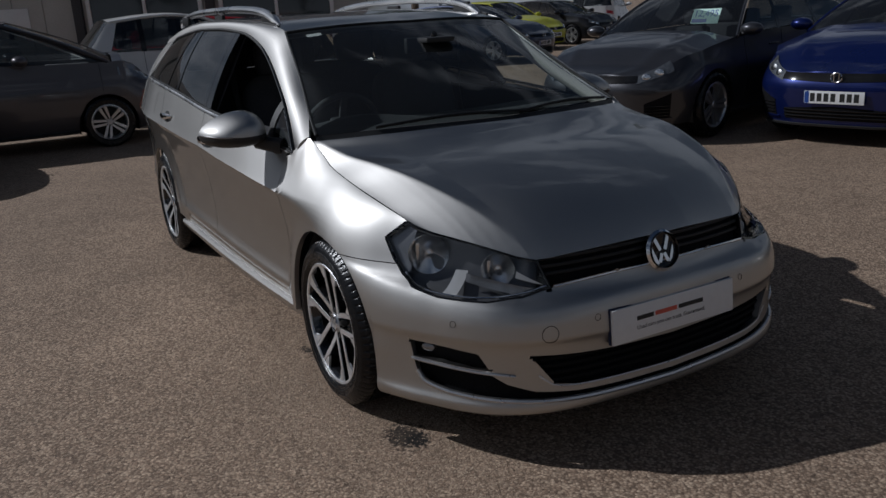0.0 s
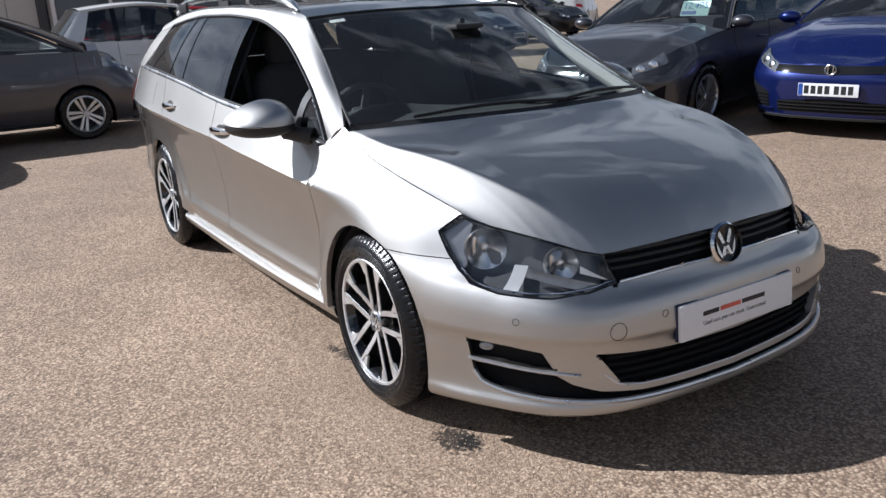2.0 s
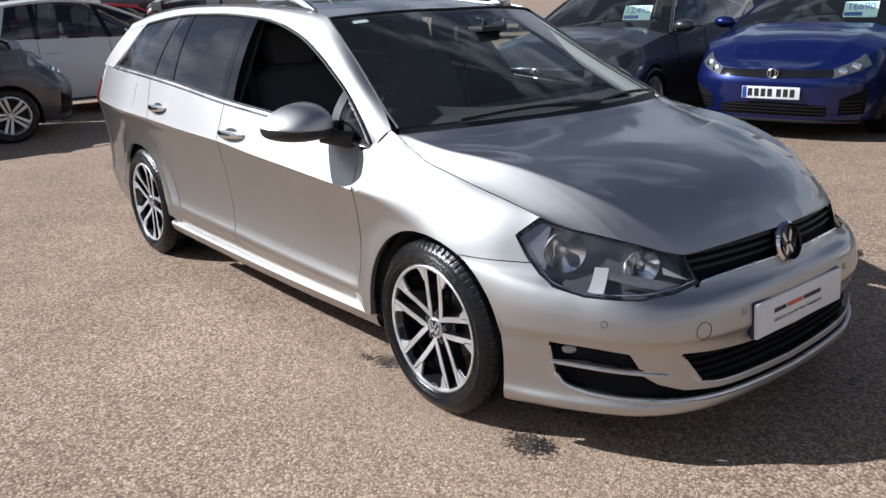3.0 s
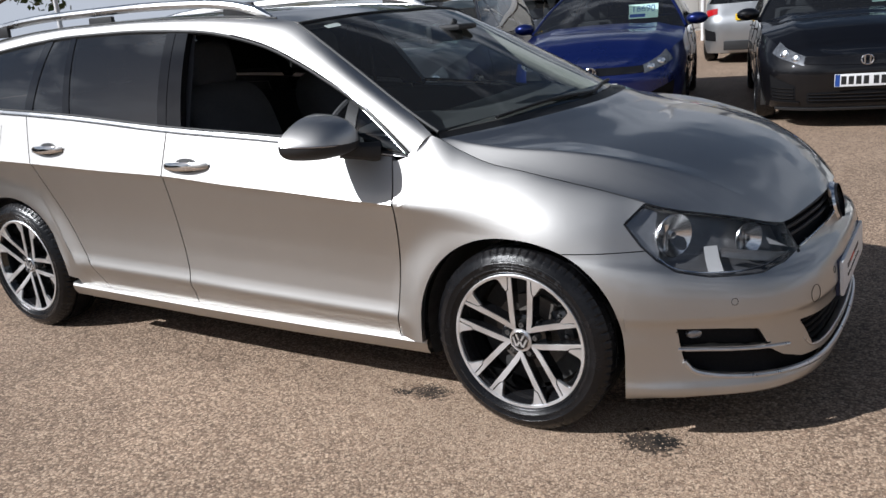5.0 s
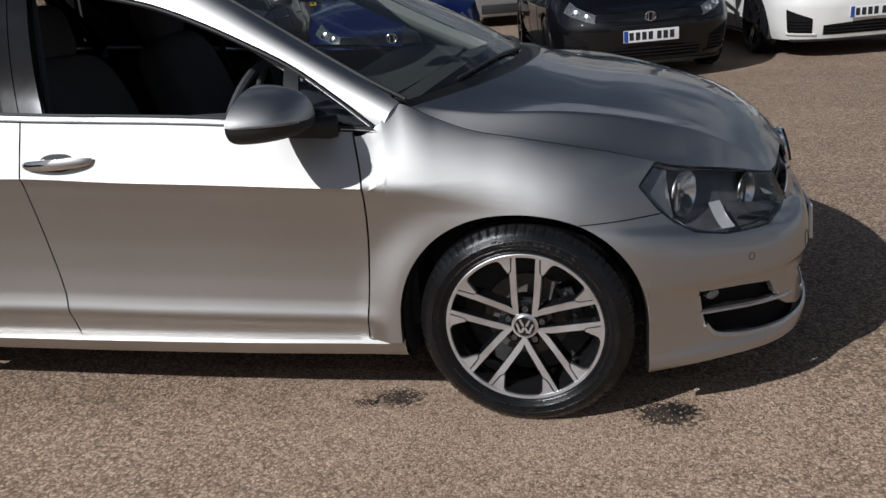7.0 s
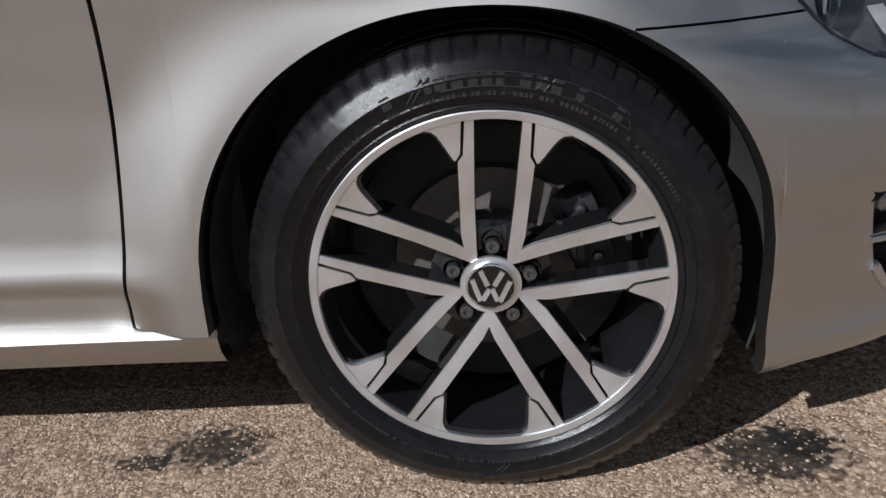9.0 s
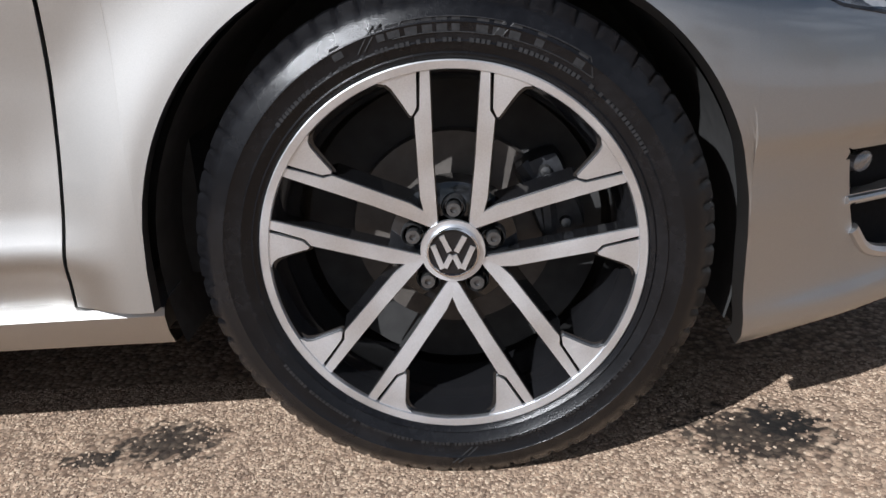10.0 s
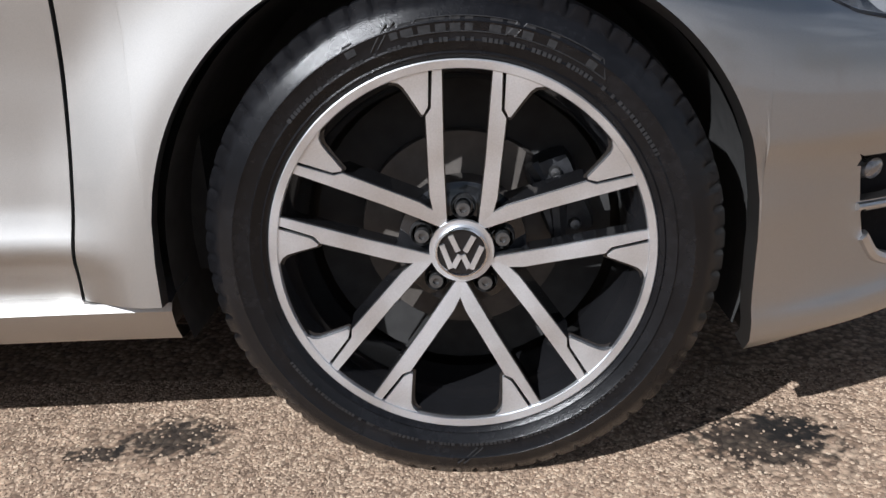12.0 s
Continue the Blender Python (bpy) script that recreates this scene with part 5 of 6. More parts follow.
# ---- ground: worn brown tarmac, stones showing ----
def tarmac():
    m = bpy.data.materials.new("worn_brown_tarmac")
    m.use_nodes = True
    n, l = m.node_tree.nodes, m.node_tree.links
    b = n["Principled BSDF"]
    b.inputs["Roughness"].default_value = 0.88
    tc = n.new("ShaderNodeTexCoord")
    vo = n.new("ShaderNodeTexVoronoi")
    vo.inputs["Scale"].default_value = 105
    l.new(tc.outputs["Object"], vo.inputs["Vector"])
    ra = n.new("ShaderNodeValToRGB")
    e = ra.color_ramp.elements
    e[0].position, e[0].color = 0.0, (0.196, 0.131, 0.090, 1)
    e[1].position, e[1].color = 1.0, (0.58, 0.430, 0.305, 1)
    k = e.new(0.45)
    k.color = (0.348, 0.239, 0.162, 1)
    sp = n.new("ShaderNodeSeparateColor")
    l.new(vo.outputs["Color"], sp.inputs[0])
    l.new(sp.outputs[0], ra.inputs["Fac"])
    # bitumen between the stones
    gap = n.new("ShaderNodeMapRange")
    gap.inputs[1].default_value, gap.inputs[2].default_value, gap.inputs[3].default_value, gap.inputs[4].default_value = 0.35, 0.62, 1.0, 0.62
    l.new(vo.outputs["Distance"], gap.inputs[0])
    last = None

    def times(a, fac):
        x = n.new("ShaderNodeVectorMath")
        x.operation = "SCALE"
        l.new(a, x.inputs[0])
        l.new(fac, x.inputs[3])
        return x.outputs[0]

    last = times(ra.outputs["Color"], gap.outputs[0])
    for scale, lo, hi, detail in ((0.35, 0.86, 1.12, 5), (2.2, 0.90, 1.10, 6), (14.0, 0.88, 1.11, 4)):
        no = n.new("ShaderNodeTexNoise")
        no.inputs["Scale"].default_value, no.inputs["Detail"].default_value = scale, detail
        l.new(tc.outputs["Object"], no.inputs["Vector"])
        mr = n.new("ShaderNodeMapRange")
        mr.inputs[1].default_value, mr.inputs[2].default_value, mr.inputs[3].default_value, mr.inputs[4].default_value = 0.3, 0.7, lo, hi
        l.new(no.outputs["Fac"], mr.inputs[0])
        last = times(last, mr.outputs[0])
    # wet oil marks by the front wheel
    for (x, y, sx, sy) in ((0.395, -0.765, 0.11, 0.075), (-0.43, -0.725, 0.085, 0.06), (-0.53, -0.765, 0.05, 0.025), (0.44, -0.735, 0.05, 0.05)):
        mp = n.new("ShaderNodeMapping")
        mp.vector_type = "POINT"
        mp.inputs["Location"].default_value = (-x / sx, -y / sy, 0)
        mp.inputs["Scale"].default_value = (1 / sx, 1 / sy, 1)
        l.new(tc.outputs["Object"], mp.inputs["Vector"])
        le = n.new("ShaderNodeVectorMath")
        le.operation = "LENGTH"
        l.new(mp.outputs[0], le.inputs[0])
        no = n.new("ShaderNodeTexNoise")
        no.inputs["Scale"].default_value, no.inputs["Detail"].default_value = 55, 5
        l.new(tc.outputs["Object"], no.inputs["Vector"])
        ad = n.new("ShaderNodeMath")
        ad.operation = "MULTIPLY_ADD"
        ad.inputs[1].default_value = 2.6
        l.new(no.outputs["Fac"], ad.inputs[0])
        l.new(le.outputs["Value"], ad.inputs[2])
        mr = n.new("ShaderNodeMapRange")
        mr.inputs[1].default_value, mr.inputs[2].default_value, mr.inputs[3].default_value, mr.inputs[4].default_value = 1.95, 2.3, 0.16, 1.0
        l.new(ad.outputs[0], mr.inputs[0])
        last = times(last, mr.outputs[0])
    l.new(last, b.inputs["Base Color"])
    hb = n.new("ShaderNodeBump")
    hb.invert = True
    hb.inputs["Strength"].default_value, hb.inputs["Distance"].default_value = 0.5, 0.004
    l.new(vo.outputs["Distance"], hb.inputs["Height"])
    l.new(hb.outputs["Normal"], b.inputs["Normal"])
    return m


TARMAC = tarmac()
tagged(part("ground", sheet(lambda x, y: (x, y, 0.0), (-900, -60, 60, 900), (-900, -60, 60, 900)), TARMAC), "worn brown tarmac with pale stones and oil marks", "ground", kind="structure")


def stone_field():
    """Loose and half-sunk stones of the tarmac near the wheel, thinning out with distance."""
    rng = np.random.default_rng(7)
    n = 70000
    x = np.concatenate((rng.normal(0.0, 0.55, 56000), rng.uniform(-2.6, 2.2, 14000)))
    y = np.concatenate((-0.55 - np.abs(rng.normal(0, 0.42, 56000)), rng.uniform(-2.9, -0.7, 14000)))
    wet = np.minimum(((x - 0.405) / 0.13) ** 2 + ((y + 0.76) / 0.09) ** 2, ((x + 0.45) / 0.12) ** 2 + ((y + 0.735) / 0.07) ** 2)
    stay = (wet > 1 + 0.5 * rng.normal(0, 1, n)) | (rng.random(n) < 0.02)
    x, y = x[stay], y[stay]
    n = len(x)
    r = rng.uniform(0.0019, 0.0036, n) * np.where(rng.random(n) < 0.06, 1.4, 1.0)
    base = np.array([(1, 0, 0), (0.31, 0.95, 0), (-0.81, 0.59, 0), (-0.81, -0.59, 0), (0.31, -0.95, 0)])
    top = base * 0.62
    verts = np.zeros((n, 11, 3))
    ang = rng.uniform(0, 6.28, n)
    c, s = np.cos(ang), np.sin(ang)
    jit = rng.uniform(0.75, 1.25, (n, 5))
    for j in range(5):
        for k, (src, z) in enumerate(((base, -0.0004), (top, 0.34))):
            px, py = src[j, 0] * jit[:, j] * r, src[j, 1] * jit[:, j] * r * 0.85
            verts[:, j + 5 * k, 0] = x + px * c - py * s
            verts[:, j + 5 * k, 1] = y + px * s + py * c
            verts[:, j + 5 * k, 2] = z * r * jit[:, (j + 2) % 5] if k else z
    verts[:, 10] = np.stack((x, y, r * 0.42), axis=1)
    one = [(j, (j + 1) % 5, (j + 1) % 5 + 5, j + 5) for j in range(5)]
    tops = [(j + 5, (j + 1) % 5 + 5, 10) for j in range(5)]
    quads = (np.array(one)[None] + 11 * np.arange(n)[:, None, None]).reshape(-1, 4)
    tris = (np.array(tops)[None] + 11 * np.arange(n)[:, None, None]).reshape(-1, 3)
    me = bpy.data.meshes.new("tarmac_stones")
    me.from_pydata(verts.reshape(-1, 3).tolist(), [], quads.tolist() + tris.tolist())
    m = bpy.data.materials.new("pale_stone")
    m.use_nodes = True
    nn, l = m.node_tree.nodes, m.node_tree.links
    ge = nn.new("ShaderNodeNewGeometry")
    ra = nn.new("ShaderNodeValToRGB")
    e = ra.color_ramp.elements
    e[0].color, e[1].color = (0.212, 0.15, 0.106, 1), (0.585, 0.458, 0.334, 1)
    k = e.new(0.55)
    k.color = (0.372, 0.266, 0.186, 1)
    l.new(ge.outputs["Random Per Island"], ra.inputs["Fac"])
    l.new(ra.outputs["Color"], nn["Principled BSDF"].inputs["Base Color"])
    nn["Principled BSDF"].inputs["Roughness"].default_value = 0.8
    me.materials.append(m)
    return tagged(new("tarmac_stones", me), "small pale and brown stones standing out of the tarmac", "gravel", kind="stuff")


stone_field()


# ---- parked cars ----
def paint(name, color, metal=0.6, rough=0.35):
    return material(name, color, rough if metal > 0.4 else 0.45, metal if metal > 0.4 else 0.0, 0.7, spec=0.5 if metal > 0.4 else 0.15, grain=0.05, grain_scale=600, stain=0.05, stain_scale=2)


SILVER_RIM = material("silver_alloy", (0.62, 0.62, 0.63), 0.3, 0.85, grain=0.05)
BG_LAMP = material("clear_lamp_unit", (0.20, 0.21, 0.225), 0.18, 0.6, coat=0.8, grain=0.25, grain_scale=28)
RED_LENS = material("red_lens", (0.45, 0.012, 0.015), 0.15, coat=0.8, stain=0.1)
BG_GLASS = glass("dark_car_glass", (0.75, 0.83, 0.84), 0.42, ior=1.9, haze=0.015)


def road_wheel(parent, x, y, r, flip, rim_mat, turn=0.0):
    w = new("wheel")
    w.empty_display_size = 0.1
    w.parent = parent
    w.matrix_basis = pose(x, y, r, 0, 0, 180 if flip else 0) @ Matrix.Rotation(radians(turn), 4, "Y")
    rr = r * 0.70
    part("tyre", spun([(rr - 0.004, 0.03), (rr + 0.012, 0.0), (r - 0.03, -0.004), (r - 0.008, 0.012), (r, 0.035), (r, 0.16), (r - 0.02, 0.19)], 56), RUBBER, w)
    part("rim", spun([(rr + 0.002, 0.006), (rr - 0.010, 0.004), (rr - 0.022, 0.02), (rr - 0.03, 0.12)], 48), rim_mat, w)
    part("wheel_back", spun([(0.0, 0.10), (rr - 0.028, 0.11)], 32), DARK, w)
    for k in range(5):
        for s in (-1, 1):
            a = radians(72 * k)
            q = [(0.02, s * 0.006), (rr - 0.02, s * 0.014), (rr - 0.012, s * 0.050), (rr * 0.55, s * 0.040), (0.045, s * 0.030)]
            def put(p, d, a=a):
                return (p[0] * math.sin(a) + p[1] * math.cos(a), d + 0.02 * (1 - p[0] / rr), p[0] * math.cos(a) - p[1] * math.sin(a))
            m = prism(q, lambda p: put(p, 0.006), lambda p: put(p, 0.035))
            part("spoke", outward(m, tuple(np.mean([put(p, 0.02) for p in q], axis=0))), rim_mat, w)
    part("hub_cap", spun([(0.0, 0.012), (0.028, 0.013), (0.034, 0.018), (0.034, 0.05)], 24), rim_mat, w)


def plain_plate(parent, m, mat, band=False):
    """A number plate with plain bars for characters."""
    ob = part("number_plate", box(-0.26, 0.26, -0.0555, 0.0555, -0.006, 0.002, 0.003), mat, parent)
    ob.matrix_basis = m
    xs = (-0.185, -0.125, -0.065, -0.005, 0.075, 0.135, 0.195)
    for x in xs:
        part("plate_bar", box(x - 0.021, x + 0.021, -0.036, 0.036, 0.002, 0.0032, 0.0), INK, ob)
    if band:
        part("plate_band", box(-0.256, -0.216, -0.052, 0.052, 0.002, 0.003, 0.0), INK_BLUE, ob)
    return ob


def parked_car(label, mat, m, front_over=0.90, wheelbase=2.70, rear_over=0.92, wide=1.80, high=1.43, wheel_r=0.32, cowl=-0.42, hood_z=0.97, belt0=0.95, belt1=1.03, roof0=-1.15, roof1=None,
               estate=False, rim=None, price=None, nose_detail=True, tail_detail=False, chrome_bar=False, group="parked cars", name="parked_car", lamp_k=3.35, lamp_rise=0.0, mirror_back=0.0):
    """A parked hatchback or estate: outline wrap, bonnet, glasshouse, roof, wheels, lamps."""
    car_ = root(name, label, "car", group, m)
    hw, L1 = wide / 2, wheelbase + rear_over
    roof1 = roof1 if roof1 is not None else -L1 + (0.28 if estate else 0.55)
    rim = rim or SILVER_RIM
    ring = [(front_over, 0.0), (front_over - 0.02, 0.40 * hw), (front_over - 0.09, 0.66 * hw), (front_over - 0.24, 0.87 * hw), (front_over - 0.46, 0.965 * hw), (0.0, 0.99 * hw), (-wheelbase * 0.5, hw), (-wheelbase, 0.99 * hw),
            (-L1 + rear_over * 0.38, 0.95 * hw), (-L1 + 0.14, 0.84 * hw), (-L1 + 0.03, 0.56 * hw), (-L1, 0.0)]
    P = path3([(x, y, 0) for x, y in ring])
    ks = np.concatenate((lin(0, 4, 30), lin(4.1, 11, 90)))
    top_z = spl([-L1, -wheelbase, cowl, cowl + 0.15, 0.25, 0.55, front_over - 0.12, front_over], [belt1, belt1 - 0.015, belt0, hood_z - 0.045, hood_z - 0.12, hood_z - 0.20, hood_z - 0.29, hood_z - 0.32])
    ar = wheel_r + 0.045
    prof = spl([0.16, 0.22, 0.30, 0.45, 0.62, 0.72, 0.76, 1.1], [0.085, 0.06, 0.035, 0.012, 0.0, 0.004, 0.018, 0.075])

    def low(x):
        for xc in (0.0, -wheelbase):
            if abs(x - xc) < ar:
                return wheel_r - 0.02 + (ar + 0.01) * max(0.0, 1 - ((x - xc) / ar) ** 2) ** 0.5
        return 0.19

    def skin(k, z, out=0.0):
        p = P(k)
        a, b = P(max(0, k - 0.02)), P(min(11, k + 0.02))
        d = (b - a) / np.linalg.norm(b - a)
        n = np.array((d[1], -d[0]))
        if n @ (p[:2] - np.array((-1.2, 0.0))) < 0:
            n = -n
        front = min(1.0, max(0.0, (p[0] - 0.25) / 0.5))
        ins = prof(z) + front * max(0.0, z - 0.52) ** 1.4 * 1.1
        q = p[:2] + n * (out - ins)
        return (float(q[0]), -max(0.0, float(q[1])), z)

    def arch_cols():
        out = list(ks)
        grid = lin(0, 11, 3000)
        grid_x = np.array([P(k)[0] for k in grid])
        for xc in (0.0, -wheelbase):
            for e in (-ar, ar):
                kk = float(grid[np.argmin(np.abs(grid_x - (xc + e)))])
                out += [kk - 0.0015, kk + 0.0015]
        return sorted(out)

    def duo(nm, msh, mt, lab="", parent=None):
        msh = outward(msh, (-1.2, 0, 0.6))
        a = part(nm, msh, mt, parent or car_, lab)
        return a, part(nm, mirrored(msh), mt, parent or car_, lab)

    cols = arch_cols()
    half = outward(sheet(lambda k, t: skin(k, low(P(k)[0]) + (top_z(P(k)[0]) - low(P(k)[0])) * t), cols, lin(0, 1, 15)), (-1.2, 0, 0.6))
    part("body", join(half, mirrored(half)), mat, car_)
    # bonnet
    hk = [k for k in cols if P(k)[0] > cowl + 0.02]
    edge = [skin(k, top_z(P(k)[0])) for k in hk]

    def hood_pt(i, v):
        x, y, z = edge[i]
        cr = 0.085 * min(1.0, (front_over - x) / 0.5) * (1 - abs(v) ** 2.4) + 0.016 * math.exp(-((abs(v) - 0.66) / 0.10) ** 2) * min(1.0, (front_over - x) / 0.4)
        return (x + 0.06 * (1 - v * v) * (1 if x < cowl + 0.3 else 0), y * v, z + cr)
    part("bonnet", outward(sheet(hood_pt, range(len(edge)), lin(-1, 1, 33)), (0, 0, 0.2)), mat, car_)
    # glasshouse
    yb = lambda x: -skin(min(cols, key=lambda k: abs(P(k)[0] - x) + (9 if P(k)[0] > front_over - 0.3 else 0)), top_z(x))[1]
    yr = 0.62 * hw + 0.02
    roof_z = spl([-L1, roof1, -1.9, roof0, roof0 + 0.25], [high - 0.16, high - 0.06 if not estate else high - 0.03, high, high - 0.055, high - 0.12])
    zr = lambda x: roof_z(x) - 0.035
    cowl_y, tail_x = yb(cowl), -L1 + 0.16

    def ws(u, v):
        x0, z0 = cowl + 0.20 * (1 - v * v), belt0 + 0.02 * (1 - v * v)
        x1, z1 = roof0 + 0.10 * (1 - v * v), zr(roof0) + 0.035 * (1 - v * v)
        return (x0 + (x1 - x0) * u, (cowl_y * (1 - u) + yr * u) * v, z0 + (z1 - z0) * u + 0.03 * math.sin(math.pi * u))
    w1 = part("windscreen", outward(sheet(ws, lin(0, 1, 10), lin(-1, 1, 17)), (-1.2, 0, 0.6)), BG_GLASS, car_)
    w1.visible_shadow = False

    def flank(xb, xt, t, out=0.0):
        a = np.array((xb, -yb(xb), top_z(xb)))
        b = np.array((xt, -yr, zr(xt)))
        return tuple(a + (b - a) * t + np.array((0, -0.02 * math.sin(math.pi * t) - out, 0)))
    cuts = [(cowl - 0.05, roof0 - 0.03), (-1.36, -1.47), (-2.28, -2.26), (tail_x + 0.28, roof1 + 0.06)]
    for i, ((b0, t0), (b1, t1)) in enumerate(zip(cuts, cuts[1:])):
        g = 0.03
        for ob in duo("side_window", sheet(lambda a, t: flank(b0 - g + (b1 - b0 + 2 * g) * a, t0 - g + (t1 - t0 + 2 * g) * a, 0.02 + 0.93 * t), lin(0, 1, 8), lin(0, 1, 6)), BG_GLASS):
            ob.visible_shadow = False
        duo("pillar", sheet(lambda a, t: flank(b1 + 0.035 - 0.07 * a, t1 + 0.035 - 0.07 * a, t, 0.002), lin(0, 1, 3), lin(0, 1, 6)), BLACK_GLOSS if i < 2 else mat)
    duo("rear_pillar", sheet(lambda a, t: flank(tail_x + 0.28 + (-0.26) * a, roof1 + 0.06 - 0.10 * a, t), lin(0, 1, 6), lin(0, 1, 8)), mat)
    duo("screen_pillar", tube([tuple(np.array(ws(t, -1)) + np.array((-0.015, -0.006, 0.0))) for t in lin(0, 1, 12)], 0.019, 8), mat)
    duo("roof_edge", tube([(x, -yr - 0.004, zr(x) + 0.002) for x in lin(roof0 + 0.01, roof1 - 0.02, 24)], 0.022, 8), mat)
    part("roof", outward(sheet(lambda x, v: (x + 0.10 * (1 - v * v) * (1 if x > roof0 - 0.05 else 0), yr * v, zr(x) + 0.035 * (1 - abs(v) ** 2.5) + 0.012), np.concatenate(([roof0], lin(roof0 - 0.06, roof1 - 0.03, 16))), lin(-1, 1, 17)), (-1.5, 0, 0.5)), mat, car_)

    def rw(u, v):
        x0, z0 = tail_x + 0.03 - 0.10 * (1 - v * v), belt1 - 0.02
        x1, z1 = roof1 - 0.03 - 0.03 * (1 - v * v), zr(roof1) + 0.035 * (1 - v * v)
        return (x0 + (x1 - x0) * u, (yb(tail_x + 0.1) * 0.93 * (1 - u) + yr * u) * v, z0 + (z1 - z0) * u)
    part("rear_window", outward(sheet(rw, lin(0, 1, 6), lin(-1, 1, 13)), (-1.2, 0, 0.6)), BG_GLASS, car_)
    kt = [k for k in cols if P(k)[0] < tail_x + 0.3]
    te = [skin(k, top_z(P(k)[0])) for k in kt]
    part("tail_shelf", outward(sheet(lambda i, v: (te[i][0], te[i][1] * v, te[i][2] + 0.01 * (1 - v * v)), range(len(te)), lin(-1, 1, 9)), (-1.5, 0, 0.3)), mat, car_)
    # cabin
    part("dashboard", box(cowl - 0.62, cowl - 0.05, -0.68 * hw / 0.9, 0.68 * hw / 0.9, 0.55, belt0 - 0.03, 0.06), DASHM, car_)
    part("cabin_floor", box(-L1 + 0.2, cowl, -0.72 * hw / 0.9, 0.72 * hw / 0.9, 0.22, 0.50, 0.02), DARK, car_)
    for sx, sy in ((-1.55, -0.36), (-1.55, 0.36), (-2.35, -0.36), (-2.35, 0.36)):
        st = part("seat", box(sx - 0.10, sx + 0.02, sy - 0.24, sy + 0.24, 0.45, 1.02, 0.05), CLOTH, car_)
        part("head_restraint", box(sx - 0.11, sx - 0.02, sy - 0.12, sy + 0.12, 1.04, 1.20, 0.04), CLOTH, st)
    # wheels, arches, mirrors, shut lines
    for wx in (0.0, -wheelbase):
        for s in (-1, 1):
            road_wheel(car_, wx, s * (hw - 0.012), wheel_r, s > 0, rim, 20 * s + 31 * wx)
        duo("wheel_liner", moved(spun([(ar + 0.004, -hw + 0.05), (ar + 0.004, -hw + 0.33), (0.0, -hw + 0.34)], 28, radians(-110), radians(110)), pose(wx, 0, wheel_r - 0.01)), DARK)
    part("underbody", box(-L1 + 0.2, front_over - 0.2, -hw + 0.36, hw - 0.36, 0.17, 0.30, 0.02), DARK, car_)
    for s in (-1, 1):
        shell = [(cowl - mirror_back - 0.13 + 0.09 * math.cos(b) * math.sin(a) + 0.03, -s * 0 + s * (hw + 0.06 + 0.115 * math.cos(a)), belt0 + 0.075 + 0.065 * math.sin(b) * math.sin(a)) for a in lin(0.02, math.pi - 0.02, 12) for b in lin(0, 2 * math.pi, 16, endpoint=False)]
        fc = [(i * 16 + j, i * 16 + (j + 1) % 16, (i + 1) * 16 + (j + 1) % 16, (i + 1) * 16 + j) for i in range(11) for j in range(16)]
        mo = part("door_mirror", outward((shell, fc), (cowl - mirror_back - 0.10, s * (hw + 0.06), belt0 + 0.07)), mat, car_)
        part("mirror_arm", tube([(cowl - mirror_back - 0.10, s * (hw - 0.09), belt0 + 0.01), (cowl - mirror_back - 0.10, s * (hw + 0.02), belt0 + 0.04)], 0.022, 8), BLACK_PLASTIC, mo)
        for xd in (cowl - 0.12, -1.40, -2.30):
            z1 = top_z(xd) - 0.01
            kx = min(cols, key=lambda k: abs(P(k)[0] - xd))
            line = [skin(kx, z, 0.0005) for z in lin(0.26, z1, 10) if z > low(xd)]
            part("shut_line", tube([(x, -s * y, z) for x, y, z in line], 0.0035, 5), SEAL, car_)
        for xh in (-1.20, -2.12):
            kx = min(cols, key=lambda k: abs(P(k)[0] - xh))
            x, y, z = skin(kx, 0.84, 0.012)
            part("door_handle", tube([(x + 0.10, s * -y * -1 * -1, z), (x, s * (-y + 0.012), z), (x - 0.10, s * -y, z)], [0.008, 0.013, 0.008], 8), mat, car_)
    duo("sill_trim", tube([skin(min(cols, key=lambda k: abs(P(k)[0] - x)), 0.225, 0.004) for x in lin(-wheelbase + ar + 0.03, -ar - 0.03, 16)], 0.016, 6), BLACK_PLASTIC)

    def patch(nm, k0, k1, z0a, z0b, z1a, z1b, out, mt, n=10, lab="", parent=None):
        """A raised piece on the skin between two ways along the outline; heights run from a to b."""
        f = lambda k, t: skin(k, (z0a + (z0b - z0a) * (k - k0) / (k1 - k0)) * (1 - t) + (z1a + (z1b - z1a) * (k - k0) / (k1 - k0)) * t, out)
        return duo(nm, skirt(outward(sheet(f, lin(k0, k1, n), lin(0, 1, 6)), (-1.2, 0, 0.6)), out + 0.004), mt, lab, parent)

    def middle(nm, k1, z0a, z0b, z1a, z1b, out, mt, lab=""):
        f = lambda k, t: skin(abs(k), (z0a + (z0b - z0a) * abs(k) / k1) * (1 - t) + (z1a + (z1b - z1a) * abs(k) / k1) * t, out)
        g = lambda k, t: (lambda p: (p[0], math.copysign(p[1], k) if k else 0.0, p[2]))(f(k, t))
        return part(nm, skirt(outward(sheet(g, lin(-k1, k1, 21), lin(0, 1, 6)), (-1.2, 0, 0.6)), out + 0.004), mt, car_, lab)

    hz = hood_z - 0.34
